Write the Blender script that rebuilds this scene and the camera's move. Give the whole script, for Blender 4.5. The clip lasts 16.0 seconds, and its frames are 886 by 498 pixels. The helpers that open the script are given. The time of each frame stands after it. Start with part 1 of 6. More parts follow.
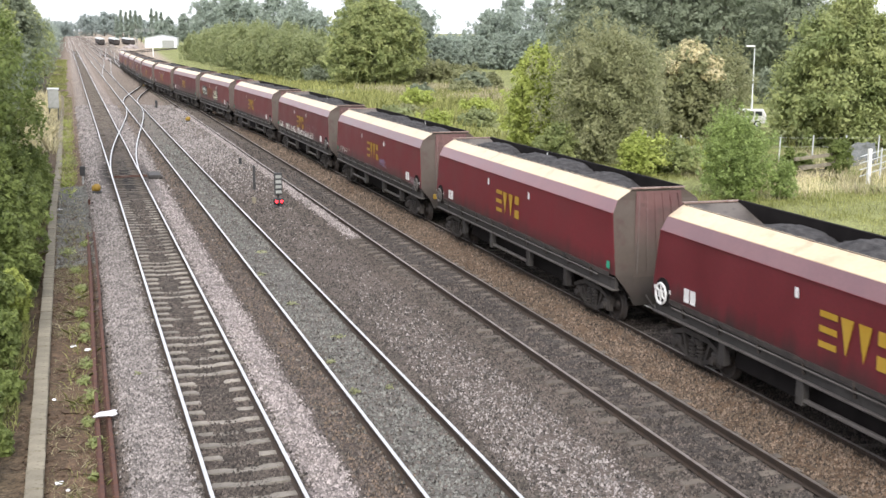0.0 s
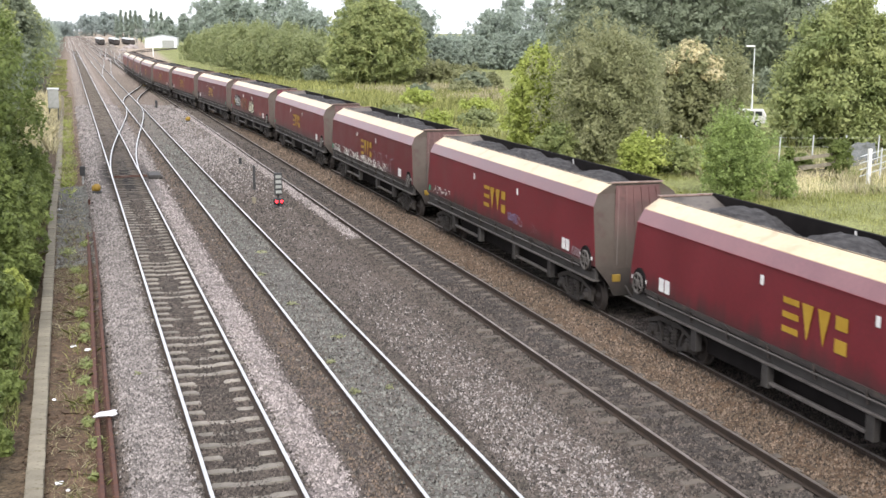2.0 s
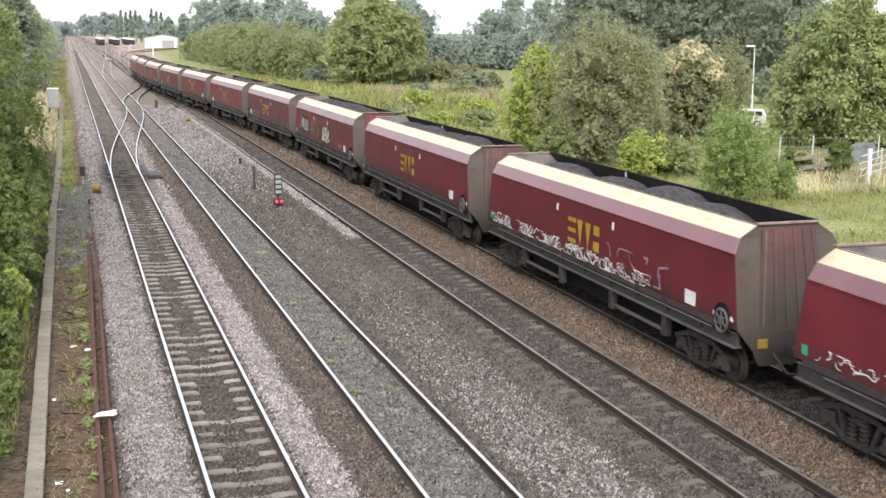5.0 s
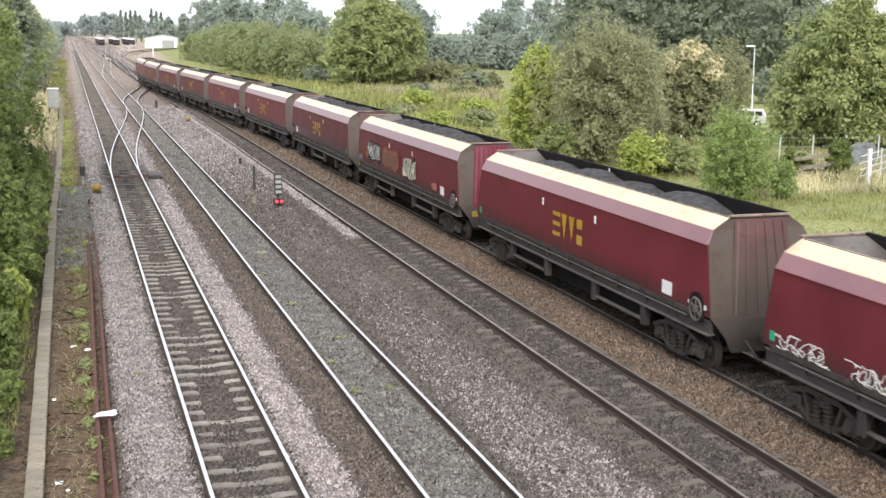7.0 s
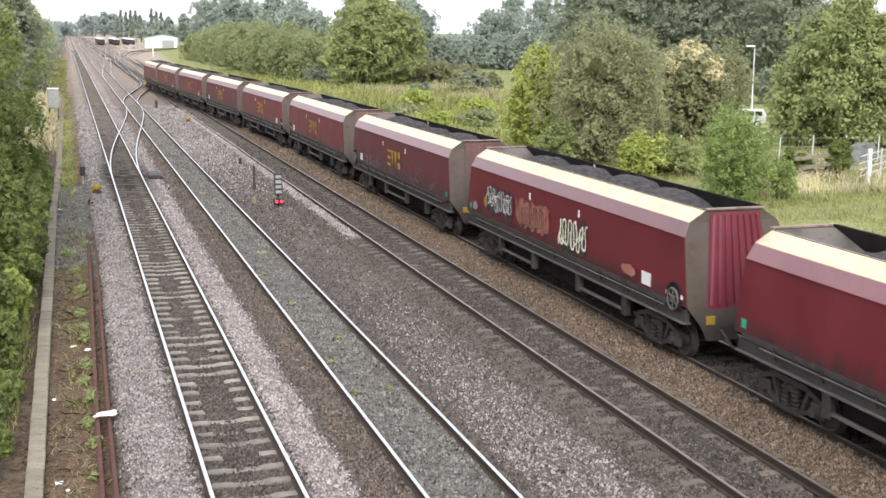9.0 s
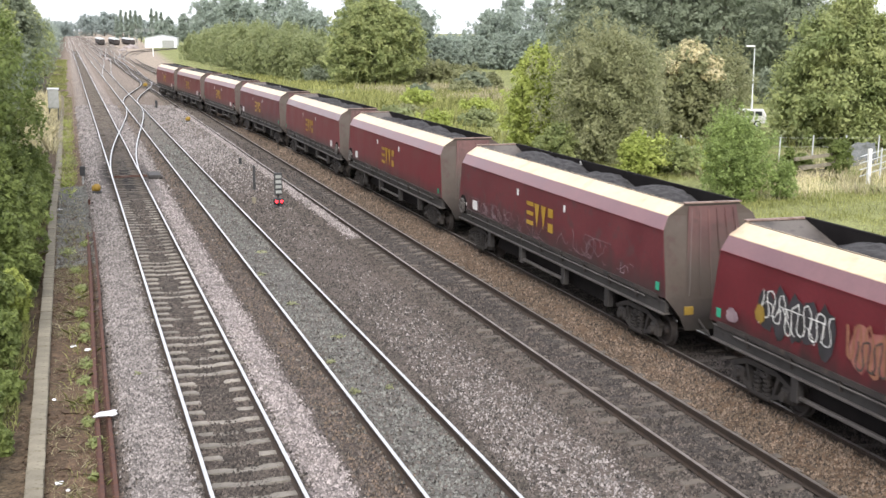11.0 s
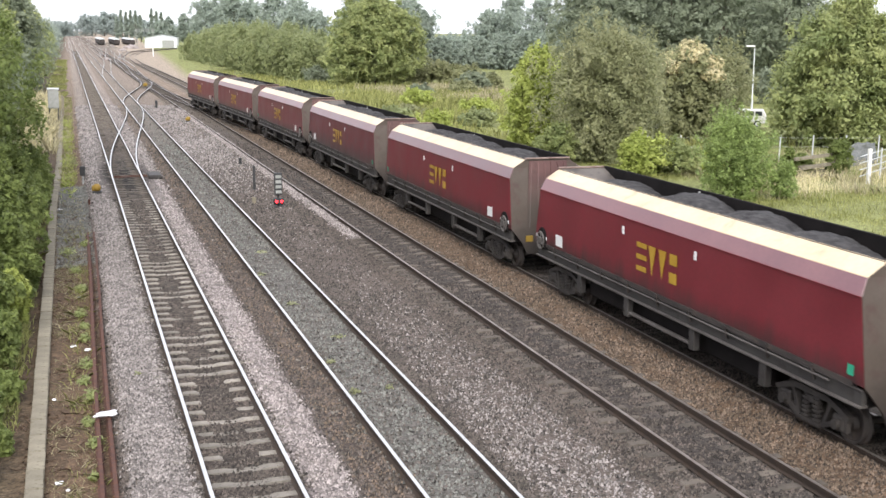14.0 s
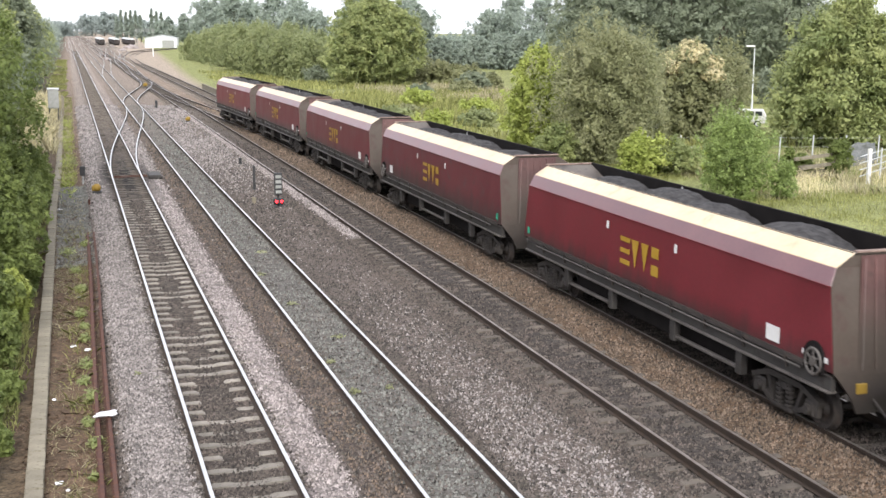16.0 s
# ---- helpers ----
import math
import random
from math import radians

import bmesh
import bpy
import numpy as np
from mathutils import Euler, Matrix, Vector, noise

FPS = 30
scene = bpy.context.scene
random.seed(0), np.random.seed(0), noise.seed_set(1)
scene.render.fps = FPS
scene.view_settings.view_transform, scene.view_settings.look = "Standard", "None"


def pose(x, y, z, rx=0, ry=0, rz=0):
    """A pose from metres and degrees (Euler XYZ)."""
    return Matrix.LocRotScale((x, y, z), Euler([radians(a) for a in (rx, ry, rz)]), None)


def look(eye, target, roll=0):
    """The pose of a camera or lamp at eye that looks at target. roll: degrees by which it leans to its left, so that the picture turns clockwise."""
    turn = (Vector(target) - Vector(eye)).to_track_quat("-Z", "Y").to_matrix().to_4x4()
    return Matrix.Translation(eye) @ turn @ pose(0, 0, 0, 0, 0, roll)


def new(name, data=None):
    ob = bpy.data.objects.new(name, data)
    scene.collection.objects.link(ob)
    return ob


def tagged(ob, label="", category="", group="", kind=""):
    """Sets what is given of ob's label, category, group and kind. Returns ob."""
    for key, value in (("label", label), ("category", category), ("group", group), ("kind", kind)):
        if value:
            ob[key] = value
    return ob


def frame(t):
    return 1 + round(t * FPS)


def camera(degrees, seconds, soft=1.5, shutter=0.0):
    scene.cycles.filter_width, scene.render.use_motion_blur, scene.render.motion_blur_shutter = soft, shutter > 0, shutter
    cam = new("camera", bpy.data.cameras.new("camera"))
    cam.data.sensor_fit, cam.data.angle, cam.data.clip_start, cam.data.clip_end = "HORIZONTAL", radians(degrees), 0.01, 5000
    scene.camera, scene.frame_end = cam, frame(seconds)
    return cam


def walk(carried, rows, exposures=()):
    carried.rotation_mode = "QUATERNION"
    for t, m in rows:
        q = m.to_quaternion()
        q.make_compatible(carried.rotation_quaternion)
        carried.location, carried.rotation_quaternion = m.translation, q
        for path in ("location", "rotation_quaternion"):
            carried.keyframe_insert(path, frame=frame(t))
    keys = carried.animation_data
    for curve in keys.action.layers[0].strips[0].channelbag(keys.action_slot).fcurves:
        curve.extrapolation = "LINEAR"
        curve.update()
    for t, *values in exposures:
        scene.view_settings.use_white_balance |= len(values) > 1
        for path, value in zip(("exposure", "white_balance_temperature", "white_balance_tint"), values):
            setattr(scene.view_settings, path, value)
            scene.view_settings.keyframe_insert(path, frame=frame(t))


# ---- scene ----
# ---- camera: it stands still on an overbridge ----
cam = camera(40.69, 16.0, soft=1.5, shutter=0.25)
EYE = (0.0, 0.0, 7.63)
YAW, PITCH = 0.30205, 0.18010
AIM = (EYE[0] + math.sin(YAW) * math.cos(PITCH), EYE[1] + math.cos(YAW) * math.cos(PITCH), EYE[2] - math.sin(PITCH))
walk(cam, [(0.0, look(EYE, AIM, 0.34)), (16.0, look(EYE, AIM, 0.34))], [(0.0, 1.22), (16.0, 1.22)])

# ---- light: bright overcast ----
world = bpy.data.worlds.new("overcast_sky")
scene.world = world
world.use_nodes = True
wn, wl = world.node_tree.nodes, world.node_tree.links
bg = wn["Background"]
sky = wn.new("ShaderNodeTexSky")
sky.sky_type = "NISHITA"
sky.sun_disc = False
sky.sun_elevation, sky.sun_rotation = radians(36), radians(196)
dim = wn.new("ShaderNodeMix")
dim.data_type = "RGBA"
dim.inputs["Factor"].default_value = 0.93
veil = (9.0, 9.2, 10.1, 1.0)
wl.new(sky.outputs[0], dim.inputs["A"])
dim.inputs["B"].default_value = veil
wl.new(dim.outputs["Result"], bg.inputs["Color"])
bg.inputs["Strength"].default_value = 0.075
sun = new("sun", bpy.data.lights.new("sun", "SUN"))
sun.data.energy, sun.data.angle, sun.data.color = 2.2, radians(35), (1.0, 0.97, 0.93)
sun.matrix_world = look((0, 0, 60), (22, 79, 0))


# ---- materials ----
def mat(name, a, b, scale=4.0, rough=0.7, metal=0.0, bump=0.2, fine=40.0, c=None, spec=0.4, island=0.0, coat=0.0, per_object=0.0, dirt=None):
    """Two colours over a broad noise, a third in stains, fine grain in bump and value."""
    m = bpy.data.materials.new(name)
    m.use_nodes = True
    n, l = m.node_tree.nodes, m.node_tree.links
    p = n["Principled BSDF"]
    co = n.new("ShaderNodeTexCoord")
    big = n.new("ShaderNodeTexNoise")
    big.inputs["Scale"].default_value, big.inputs["Detail"].default_value = scale, 5
    sm = n.new("ShaderNodeTexNoise")
    sm.inputs["Scale"].default_value, sm.inputs["Detail"].default_value = fine, 3
    l.new(co.outputs["Object"], big.inputs["Vector"])
    l.new(co.outputs["Object"], sm.inputs["Vector"])
    ramp = n.new("ShaderNodeValToRGB")
    ramp.color_ramp.elements[0].position, ramp.color_ramp.elements[1].position = 0.35, 0.65
    ramp.color_ramp.elements[0].color, ramp.color_ramp.elements[1].color = (*a, 1), (*b, 1)
    l.new(big.outputs["Fac"], ramp.inputs["Fac"])
    last = ramp.outputs["Color"]
    if c:
        st = n.new("ShaderNodeTexNoise")
        st.inputs["Scale"].default_value, st.inputs["Detail"].default_value = scale * 3.1, 6
        l.new(co.outputs["Object"], st.inputs["Vector"])
        r2 = n.new("ShaderNodeValToRGB")
        r2.color_ramp.elements[0].position, r2.color_ramp.elements[1].position = 0.55, 0.72
        l.new(st.outputs["Fac"], r2.inputs["Fac"])
        mx = n.new("ShaderNodeMix")
        mx.data_type = "RGBA"
        l.new(r2.outputs["Color"], mx.inputs["Factor"])
        l.new(last, mx.inputs["A"])
        mx.inputs["B"].default_value = (*c, 1)
        last = mx.outputs["Result"]
    if dirt:
        # brake dust thrown up on the lower panel, with a ragged upper limit and streaks
        z0, z1, dust = dirt
        sep = n.new("ShaderNodeSeparateXYZ")
        l.new(co.outputs["Object"], sep.inputs[0])
        mp = n.new("ShaderNodeMapping")
        mp.inputs["Scale"].default_value = (1, 1, 0.25)
        l.new(co.outputs["Object"], mp.inputs["Vector"])
        rag = n.new("ShaderNodeTexNoise")
        rag.inputs["Scale"].default_value, rag.inputs["Detail"].default_value = 2.2, 6
        l.new(mp.outputs[0], rag.inputs["Vector"])
        up = n.new("ShaderNodeMath")
        up.operation = "MULTIPLY_ADD"
        l.new(rag.outputs["Fac"], up.inputs[0])
        up.inputs[1].default_value = -0.9
        l.new(sep.outputs["Z"], up.inputs[2])
        m3 = n.new("ShaderNodeMapRange")
        m3.inputs["From Min"].default_value, m3.inputs["From Max"].default_value = z1 - 0.45, z0 - 0.45
        l.new(up.outputs[0], m3.inputs["Value"])
        mx = n.new("ShaderNodeMix")
        mx.data_type = "RGBA"
        l.new(m3.outputs["Result"], mx.inputs["Factor"])
        l.new(last, mx.inputs["A"])
        mx.inputs["B"].default_value = (*dust, 1)
        last = mx.outputs["Result"]
    hsv = n.new("ShaderNodeHueSaturation")
    l.new(last, hsv.inputs["Color"])
    mr = n.new("ShaderNodeMapRange")
    mr.inputs["To Min"].default_value, mr.inputs["To Max"].default_value = 0.82, 1.18
    l.new(sm.outputs["Fac"], mr.inputs["Value"])
    val = mr.outputs["Result"]
    for amount, kind in ((island, "g"), (per_object, "o")):
        if amount:
            rnd = n.new("ShaderNodeNewGeometry") if kind == "g" else n.new("ShaderNodeObjectInfo")
            m2 = n.new("ShaderNodeMapRange")
            m2.inputs["To Min"].default_value, m2.inputs["To Max"].default_value = 1 - amount, 1 + amount
            l.new(rnd.outputs["Random Per Island" if kind == "g" else "Random"], m2.inputs["Value"])
            mul = n.new("ShaderNodeMath")
            mul.operation = "MULTIPLY"
            l.new(val, mul.inputs[0])
            l.new(m2.outputs["Result"], mul.inputs[1])
            val = mul.outputs[0]
    l.new(val, hsv.inputs["Value"])
    l.new(hsv.outputs["Color"], p.inputs["Base Color"])
    rr = n.new("ShaderNodeMapRange")
    rr.inputs["To Min"].default_value, rr.inputs["To Max"].default_value = max(rough - 0.12, 0.03), min(rough + 0.12, 1)
    l.new(big.outputs["Fac"], rr.inputs["Value"])
    l.new(rr.outputs["Result"], p.inputs["Roughness"])
    p.inputs["Metallic"].default_value = metal
    p.inputs["Specular IOR Level"].default_value = spec
    p.inputs["Coat Weight"].default_value, p.inputs["Coat Roughness"].default_value = coat, 0.35
    if bump:
        bp = n.new("ShaderNodeBump")
        bp.inputs["Strength"].default_value, bp.inputs["Distance"].default_value = bump, 0.02
        l.new(sm.outputs["Fac"], bp.inputs["Height"])
        l.new(bp.outputs["Normal"], p.inputs["Normal"])
    return m


def leaf_mat(name, a, b, through_light=0.55, spread=0.2):
    """Leaves: colour varies from leaf to leaf and clump to clump; some light passes through."""
    a, b = [(c[0] * 1.03, c[1] * 0.99, c[2] * 1.07) for c in (a, b)]
    m = bpy.data.materials.new(name)
    m.use_nodes = True
    n, l = m.node_tree.nodes, m.node_tree.links
    p = n["Principled BSDF"]
    geo = n.new("ShaderNodeNewGeometry")
    co = n.new("ShaderNodeTexCoord")
    big = n.new("ShaderNodeTexNoise")
    big.inputs["Scale"].default_value, big.inputs["Detail"].default_value = 0.55, 3
    l.new(co.outputs["Object"], big.inputs["Vector"])
    ramp = n.new("ShaderNodeValToRGB")
    ramp.color_ramp.elements[0].position, ramp.color_ramp.elements[1].position = 0.3, 0.7
    ramp.color_ramp.elements[0].color, ramp.color_ramp.elements[1].color = (*a, 1), (*b, 1)
    add = n.new("ShaderNodeMath")
    add.operation = "MULTIPLY_ADD"
    l.new(geo.outputs["Random Per Island"], add.inputs[0])
    add.inputs[1].default_value, add.inputs[2].default_value = 2 * spread, -spread
    ad2 = n.new("ShaderNodeMath")
    l.new(add.outputs[0], ad2.inputs[0])
    l.new(big.outputs["Fac"], ad2.inputs[1])
    l.new(ad2.outputs[0], ramp.inputs["Fac"])
    hsv = n.new("ShaderNodeHueSaturation")
    l.new(ramp.outputs["Color"], hsv.inputs["Color"])
    mr = n.new("ShaderNodeMapRange")
    mr.inputs["To Min"].default_value, mr.inputs["To Max"].default_value = 1 - spread, 1 + spread
    l.new(geo.outputs["Random Per Island"], mr.inputs["Value"])
    l.new(mr.outputs["Result"], hsv.inputs["Value"])
    l.new(hsv.outputs["Color"], p.inputs["Base Color"])
    p.inputs["Roughness"].default_value = 0.55
    p.inputs["Specular IOR Level"].default_value = 0.25
    # shading normals tipped towards the sky, so the leaves shade brighter and smoother
    skyward = n.new("ShaderNodeVectorMath")
    skyward.operation = "ADD"
    l.new(geo.outputs["Normal"], skyward.inputs[0])
    skyward.inputs[1].default_value = (0, 0, 0.9)
    unit = n.new("ShaderNodeVectorMath")
    unit.operation = "NORMALIZE"
    l.new(skyward.outputs["Vector"], unit.inputs[0])
    l.new(unit.outputs["Vector"], p.inputs["Normal"])
    tr = n.new("ShaderNodeBsdfTranslucent")
    l.new(hsv.outputs["Color"], tr.inputs["Color"])
    mx = n.new("ShaderNodeMixShader")
    mx.inputs["Fac"].default_value = through_light
    l.new(p.outputs[0], mx.inputs[1])
    l.new(tr.outputs[0], mx.inputs[2])
    l.new(mx.outputs[0], n["Material Output"].inputs["Surface"])
    return m


def glow(name, colour, strength):
    m = bpy.data.materials.new(name)
    m.use_nodes = True
    p = m.node_tree.nodes["Principled BSDF"]
    p.inputs["Base Color"].default_value = (*colour, 1)
    p.inputs["Emission Color"].default_value = (*colour, 1)
    p.inputs["Emission Strength"].default_value = strength
    return m


GRASS = (0.185, 0.195, 0.075)
# ballast and earth by lanes across the line: x in metres, colour
LANES = [(-6.0, (0.048, 0.049, 0.021)), (-1.6, (0.070, 0.052, 0.033)), (0.1, (0.092, 0.059, 0.038)), (0.45, (0.092, 0.061, 0.041)),
         (0.75, (0.150, 0.131, 0.122)), (1.55, (0.150, 0.131, 0.122)), (1.9, (0.054, 0.042, 0.036)), (2.7, (0.061, 0.051, 0.043)), (3.35, (0.057, 0.045, 0.038)),
         (3.55, (0.121, 0.102, 0.099)), (3.75, (0.178, 0.154, 0.146)), (4.25, (0.170, 0.146, 0.139)), (4.55, (0.077, 0.059, 0.050)), (5.4, (0.077, 0.061, 0.051)),
         (5.7, (0.094, 0.086, 0.078)), (6.7, (0.094, 0.086, 0.078)), (7.1, (0.077, 0.064, 0.055)), (8.0, (0.097, 0.080, 0.070)), (9.0, (0.101, 0.082, 0.072)),
         (9.9, (0.070, 0.055, 0.045)), (10.8, (0.050, 0.042, 0.038)), (11.8, (0.050, 0.044, 0.040)), (12.2, (0.080, 0.055, 0.038)), (13.6, (0.098, 0.063, 0.040)),
         (14.05, (0.040, 0.031, 0.024)), (15.8, (0.037, 0.028, 0.024)), (17.0, (0.044, 0.039, 0.024)), (18.5, GRASS), (24.0, GRASS)]


def ground_mat():
    m = bpy.data.materials.new("ballast_and_grass_ground")
    m.use_nodes = True
    n, l = m.node_tree.nodes, m.node_tree.links
    p = n["Principled BSDF"]
    co = n.new("ShaderNodeTexCoord")
    sep = n.new("ShaderNodeSeparateXYZ")
    l.new(co.outputs["Object"], sep.inputs[0])
    wob = n.new("ShaderNodeTexNoise")
    wob.inputs["Scale"].default_value, wob.inputs["Detail"].default_value = 0.7, 6
    wob.inputs["Roughness"].default_value = 0.7
    l.new(co.outputs["Object"], wob.inputs["Vector"])
    a = n.new("ShaderNodeMath")
    a.operation = "MULTIPLY_ADD"
    l.new(wob.outputs["Fac"], a.inputs[0])
    a.inputs[1].default_value, a.inputs[2].default_value = 0.8, -0.4
    b = n.new("ShaderNodeMath")
    l.new(sep.outputs["X"], b.inputs[0])
    l.new(a.outputs[0], b.inputs[1])
    lo, hi = LANES[0][0], LANES[-1][0]
    mr = n.new("ShaderNodeMapRange")
    mr.inputs["From Min"].default_value, mr.inputs["From Max"].default_value = lo, hi
    l.new(b.outputs[0], mr.inputs["Value"])
    ramp = n.new("ShaderNodeValToRGB")
    cr = ramp.color_ramp
    while len(cr.elements) < len(LANES):
        cr.elements.new(0.5)
    for e, (x, c) in zip(cr.elements, LANES):
        e.position = (x - lo) / (hi - lo)
    for e, (x, c) in zip(cr.elements, LANES):
        e.color = (*c, 1)
    l.new(mr.outputs["Result"], ramp.inputs["Fac"])
    # wide stone yard far along the line
    fy = n.new("ShaderNodeMapRange")
    fy.inputs["From Min"].default_value, fy.inputs["From Max"].default_value = 64, 175
    l.new(sep.outputs["Y"], fy.inputs["Value"])
    wide = n.new("ShaderNodeMath")
    wide.operation = "MULTIPLY_ADD"
    l.new(sep.outputs["Y"], wide.inputs[0])
    wide.inputs[1].default_value, wide.inputs[2].default_value = 0.045, 12.0
    inside = n.new("ShaderNodeMath")
    inside.operation = "SUBTRACT"
    l.new(wide.outputs[0], inside.inputs[0])
    l.new(b.outputs[0], inside.inputs[1])
    fx = n.new("ShaderNodeMapRange")
    fx.inputs["From Max"].default_value = 3.0
    l.new(inside.outputs[0], fx.inputs["Value"])
    fm = n.new("ShaderNodeMath")
    fm.operation = "MULTIPLY"
    l.new(fy.outputs["Result"], fm.inputs[0])
    l.new(fx.outputs["Result"], fm.inputs[1])
    lf = n.new("ShaderNodeMapRange")
    lf.inputs["From Min"].default_value, lf.inputs["From Max"].default_value = -2.5, 0.0
    l.new(b.outputs[0], lf.inputs["Value"])
    fl = n.new("ShaderNodeMath")
    fl.operation = "MULTIPLY"
    l.new(fm.outputs[0], fl.inputs[0])
    l.new(lf.outputs["Result"], fl.inputs[1])
    # thin stone over the old lanes, thick beside the siding
    thick = n.new("ShaderNodeMapRange")
    thick.inputs["From Min"].default_value, thick.inputs["From Max"].default_value = 15.2, 17.2
    thick.inputs["To Min"].default_value, thick.inputs["To Max"].default_value = 0.5, 0.95
    l.new(b.outputs[0], thick.inputs["Value"])
    fm = n.new("ShaderNodeMath")
    fm.operation = "MULTIPLY"
    l.new(fl.outputs[0], fm.inputs[0])
    l.new(thick.outputs["Result"], fm.inputs[1])
    yard = n.new("ShaderNodeMix")
    yard.data_type = "RGBA"
    l.new(fm.outputs[0], yard.inputs["Factor"])
    l.new(ramp.outputs["Color"], yard.inputs["A"])
    yard.inputs["B"].default_value = (0.29, 0.235, 0.19, 1)
    # oil soaked into the stones at the points
    mp = n.new("ShaderNodeMapping")
    mp.inputs["Location"].default_value, mp.inputs["Scale"].default_value = (-1.75, -8.1, 0), (0.65, 0.12, 0)
    l.new(co.outputs["Object"], mp.inputs["Vector"])
    ln = n.new("ShaderNodeVectorMath")
    ln.operation = "LENGTH"
    l.new(mp.outputs[0], ln.inputs[0])
    oi = n.new("ShaderNodeMapRange")
    oi.inputs["From Min"].default_value, oi.inputs["From Max"].default_value, oi.inputs["To Min"].default_value = 0.6, 1.2, 0.2
    l.new(ln.outputs["Value"], oi.inputs["Value"])
    # patches of dirt, stone by stone variation
    vor = n.new("ShaderNodeTexVoronoi")
    vor.inputs["Scale"].default_value = 16
    l.new(co.outputs["Object"], vor.inputs["Vector"])
    pat = n.new("ShaderNodeTexNoise")
    pat.inputs["Scale"].default_value, pat.inputs["Detail"].default_value = 0.35, 8
    pat.inputs["Roughness"].default_value = 0.65
    l.new(co.outputs["Object"], pat.inputs["Vector"])
    v1 = n.new("ShaderNodeMapRange")
    v1.inputs["To Min"].default_value, v1.inputs["To Max"].default_value = 0.55, 1.5
    l.new(pat.outputs["Fac"], v1.inputs["Value"])
    sepc = n.new("ShaderNodeSeparateColor")
    l.new(vor.outputs["Color"], sepc.inputs[0])
    v2 = n.new("ShaderNodeMapRange")
    v2.inputs["To Min"].default_value, v2.inputs["To Max"].default_value = 0.6, 1.4
    l.new(sepc.outputs[0], v2.inputs["Value"])
    mot = n.new("ShaderNodeTexNoise")
    mot.inputs["Scale"].default_value, mot.inputs["Detail"].default_value, mot.inputs["Roughness"].default_value = 3.2, 6, 0.75
    l.new(co.outputs["Object"], mot.inputs["Vector"])
    v3 = n.new("ShaderNodeMapRange")
    v3.inputs["From Min"].default_value, v3.inputs["From Max"].default_value = 0.3, 0.7
    v3.inputs["To Min"].default_value, v3.inputs["To Max"].default_value = 0.55, 1.5
    l.new(mot.outputs["Fac"], v3.inputs["Value"])
    mu0 = n.new("ShaderNodeMath")
    mu0.operation = "MULTIPLY"
    l.new(v1.outputs["Result"], mu0.inputs[0])
    l.new(v3.outputs["Result"], mu0.inputs[1])
    mul = n.new("ShaderNodeMath")
    mul.operation = "MULTIPLY"
    l.new(mu0.outputs[0], mul.inputs[0])
    l.new(v2.outputs["Result"], mul.inputs[1])
    hsv = n.new("ShaderNodeHueSaturation")
    l.new(yard.outputs["Result"], hsv.inputs["Color"])
    mu2 = n.new("ShaderNodeMath")
    mu2.operation = "MULTIPLY"
    l.new(mul.outputs[0], mu2.inputs[0])
    l.new(oi.outputs["Result"], mu2.inputs[1])
    l.new(mu2.outputs[0], hsv.inputs["Value"])
    l.new(hsv.outputs["Color"], p.inputs["Base Color"])
    p.inputs["Roughness"].default_value = 0.92
    p.inputs["Specular IOR Level"].default_value = 0.2
    bp = n.new("ShaderNodeBump")
    bp.inputs["Strength"].default_value, bp.inputs["Distance"].default_value = 0.9, 0.03
    l.new(vor.outputs["Distance"], bp.inputs["Height"])
    bp.invert = True
    l.new(bp.outputs["Normal"], p.inputs["Normal"])
    return m


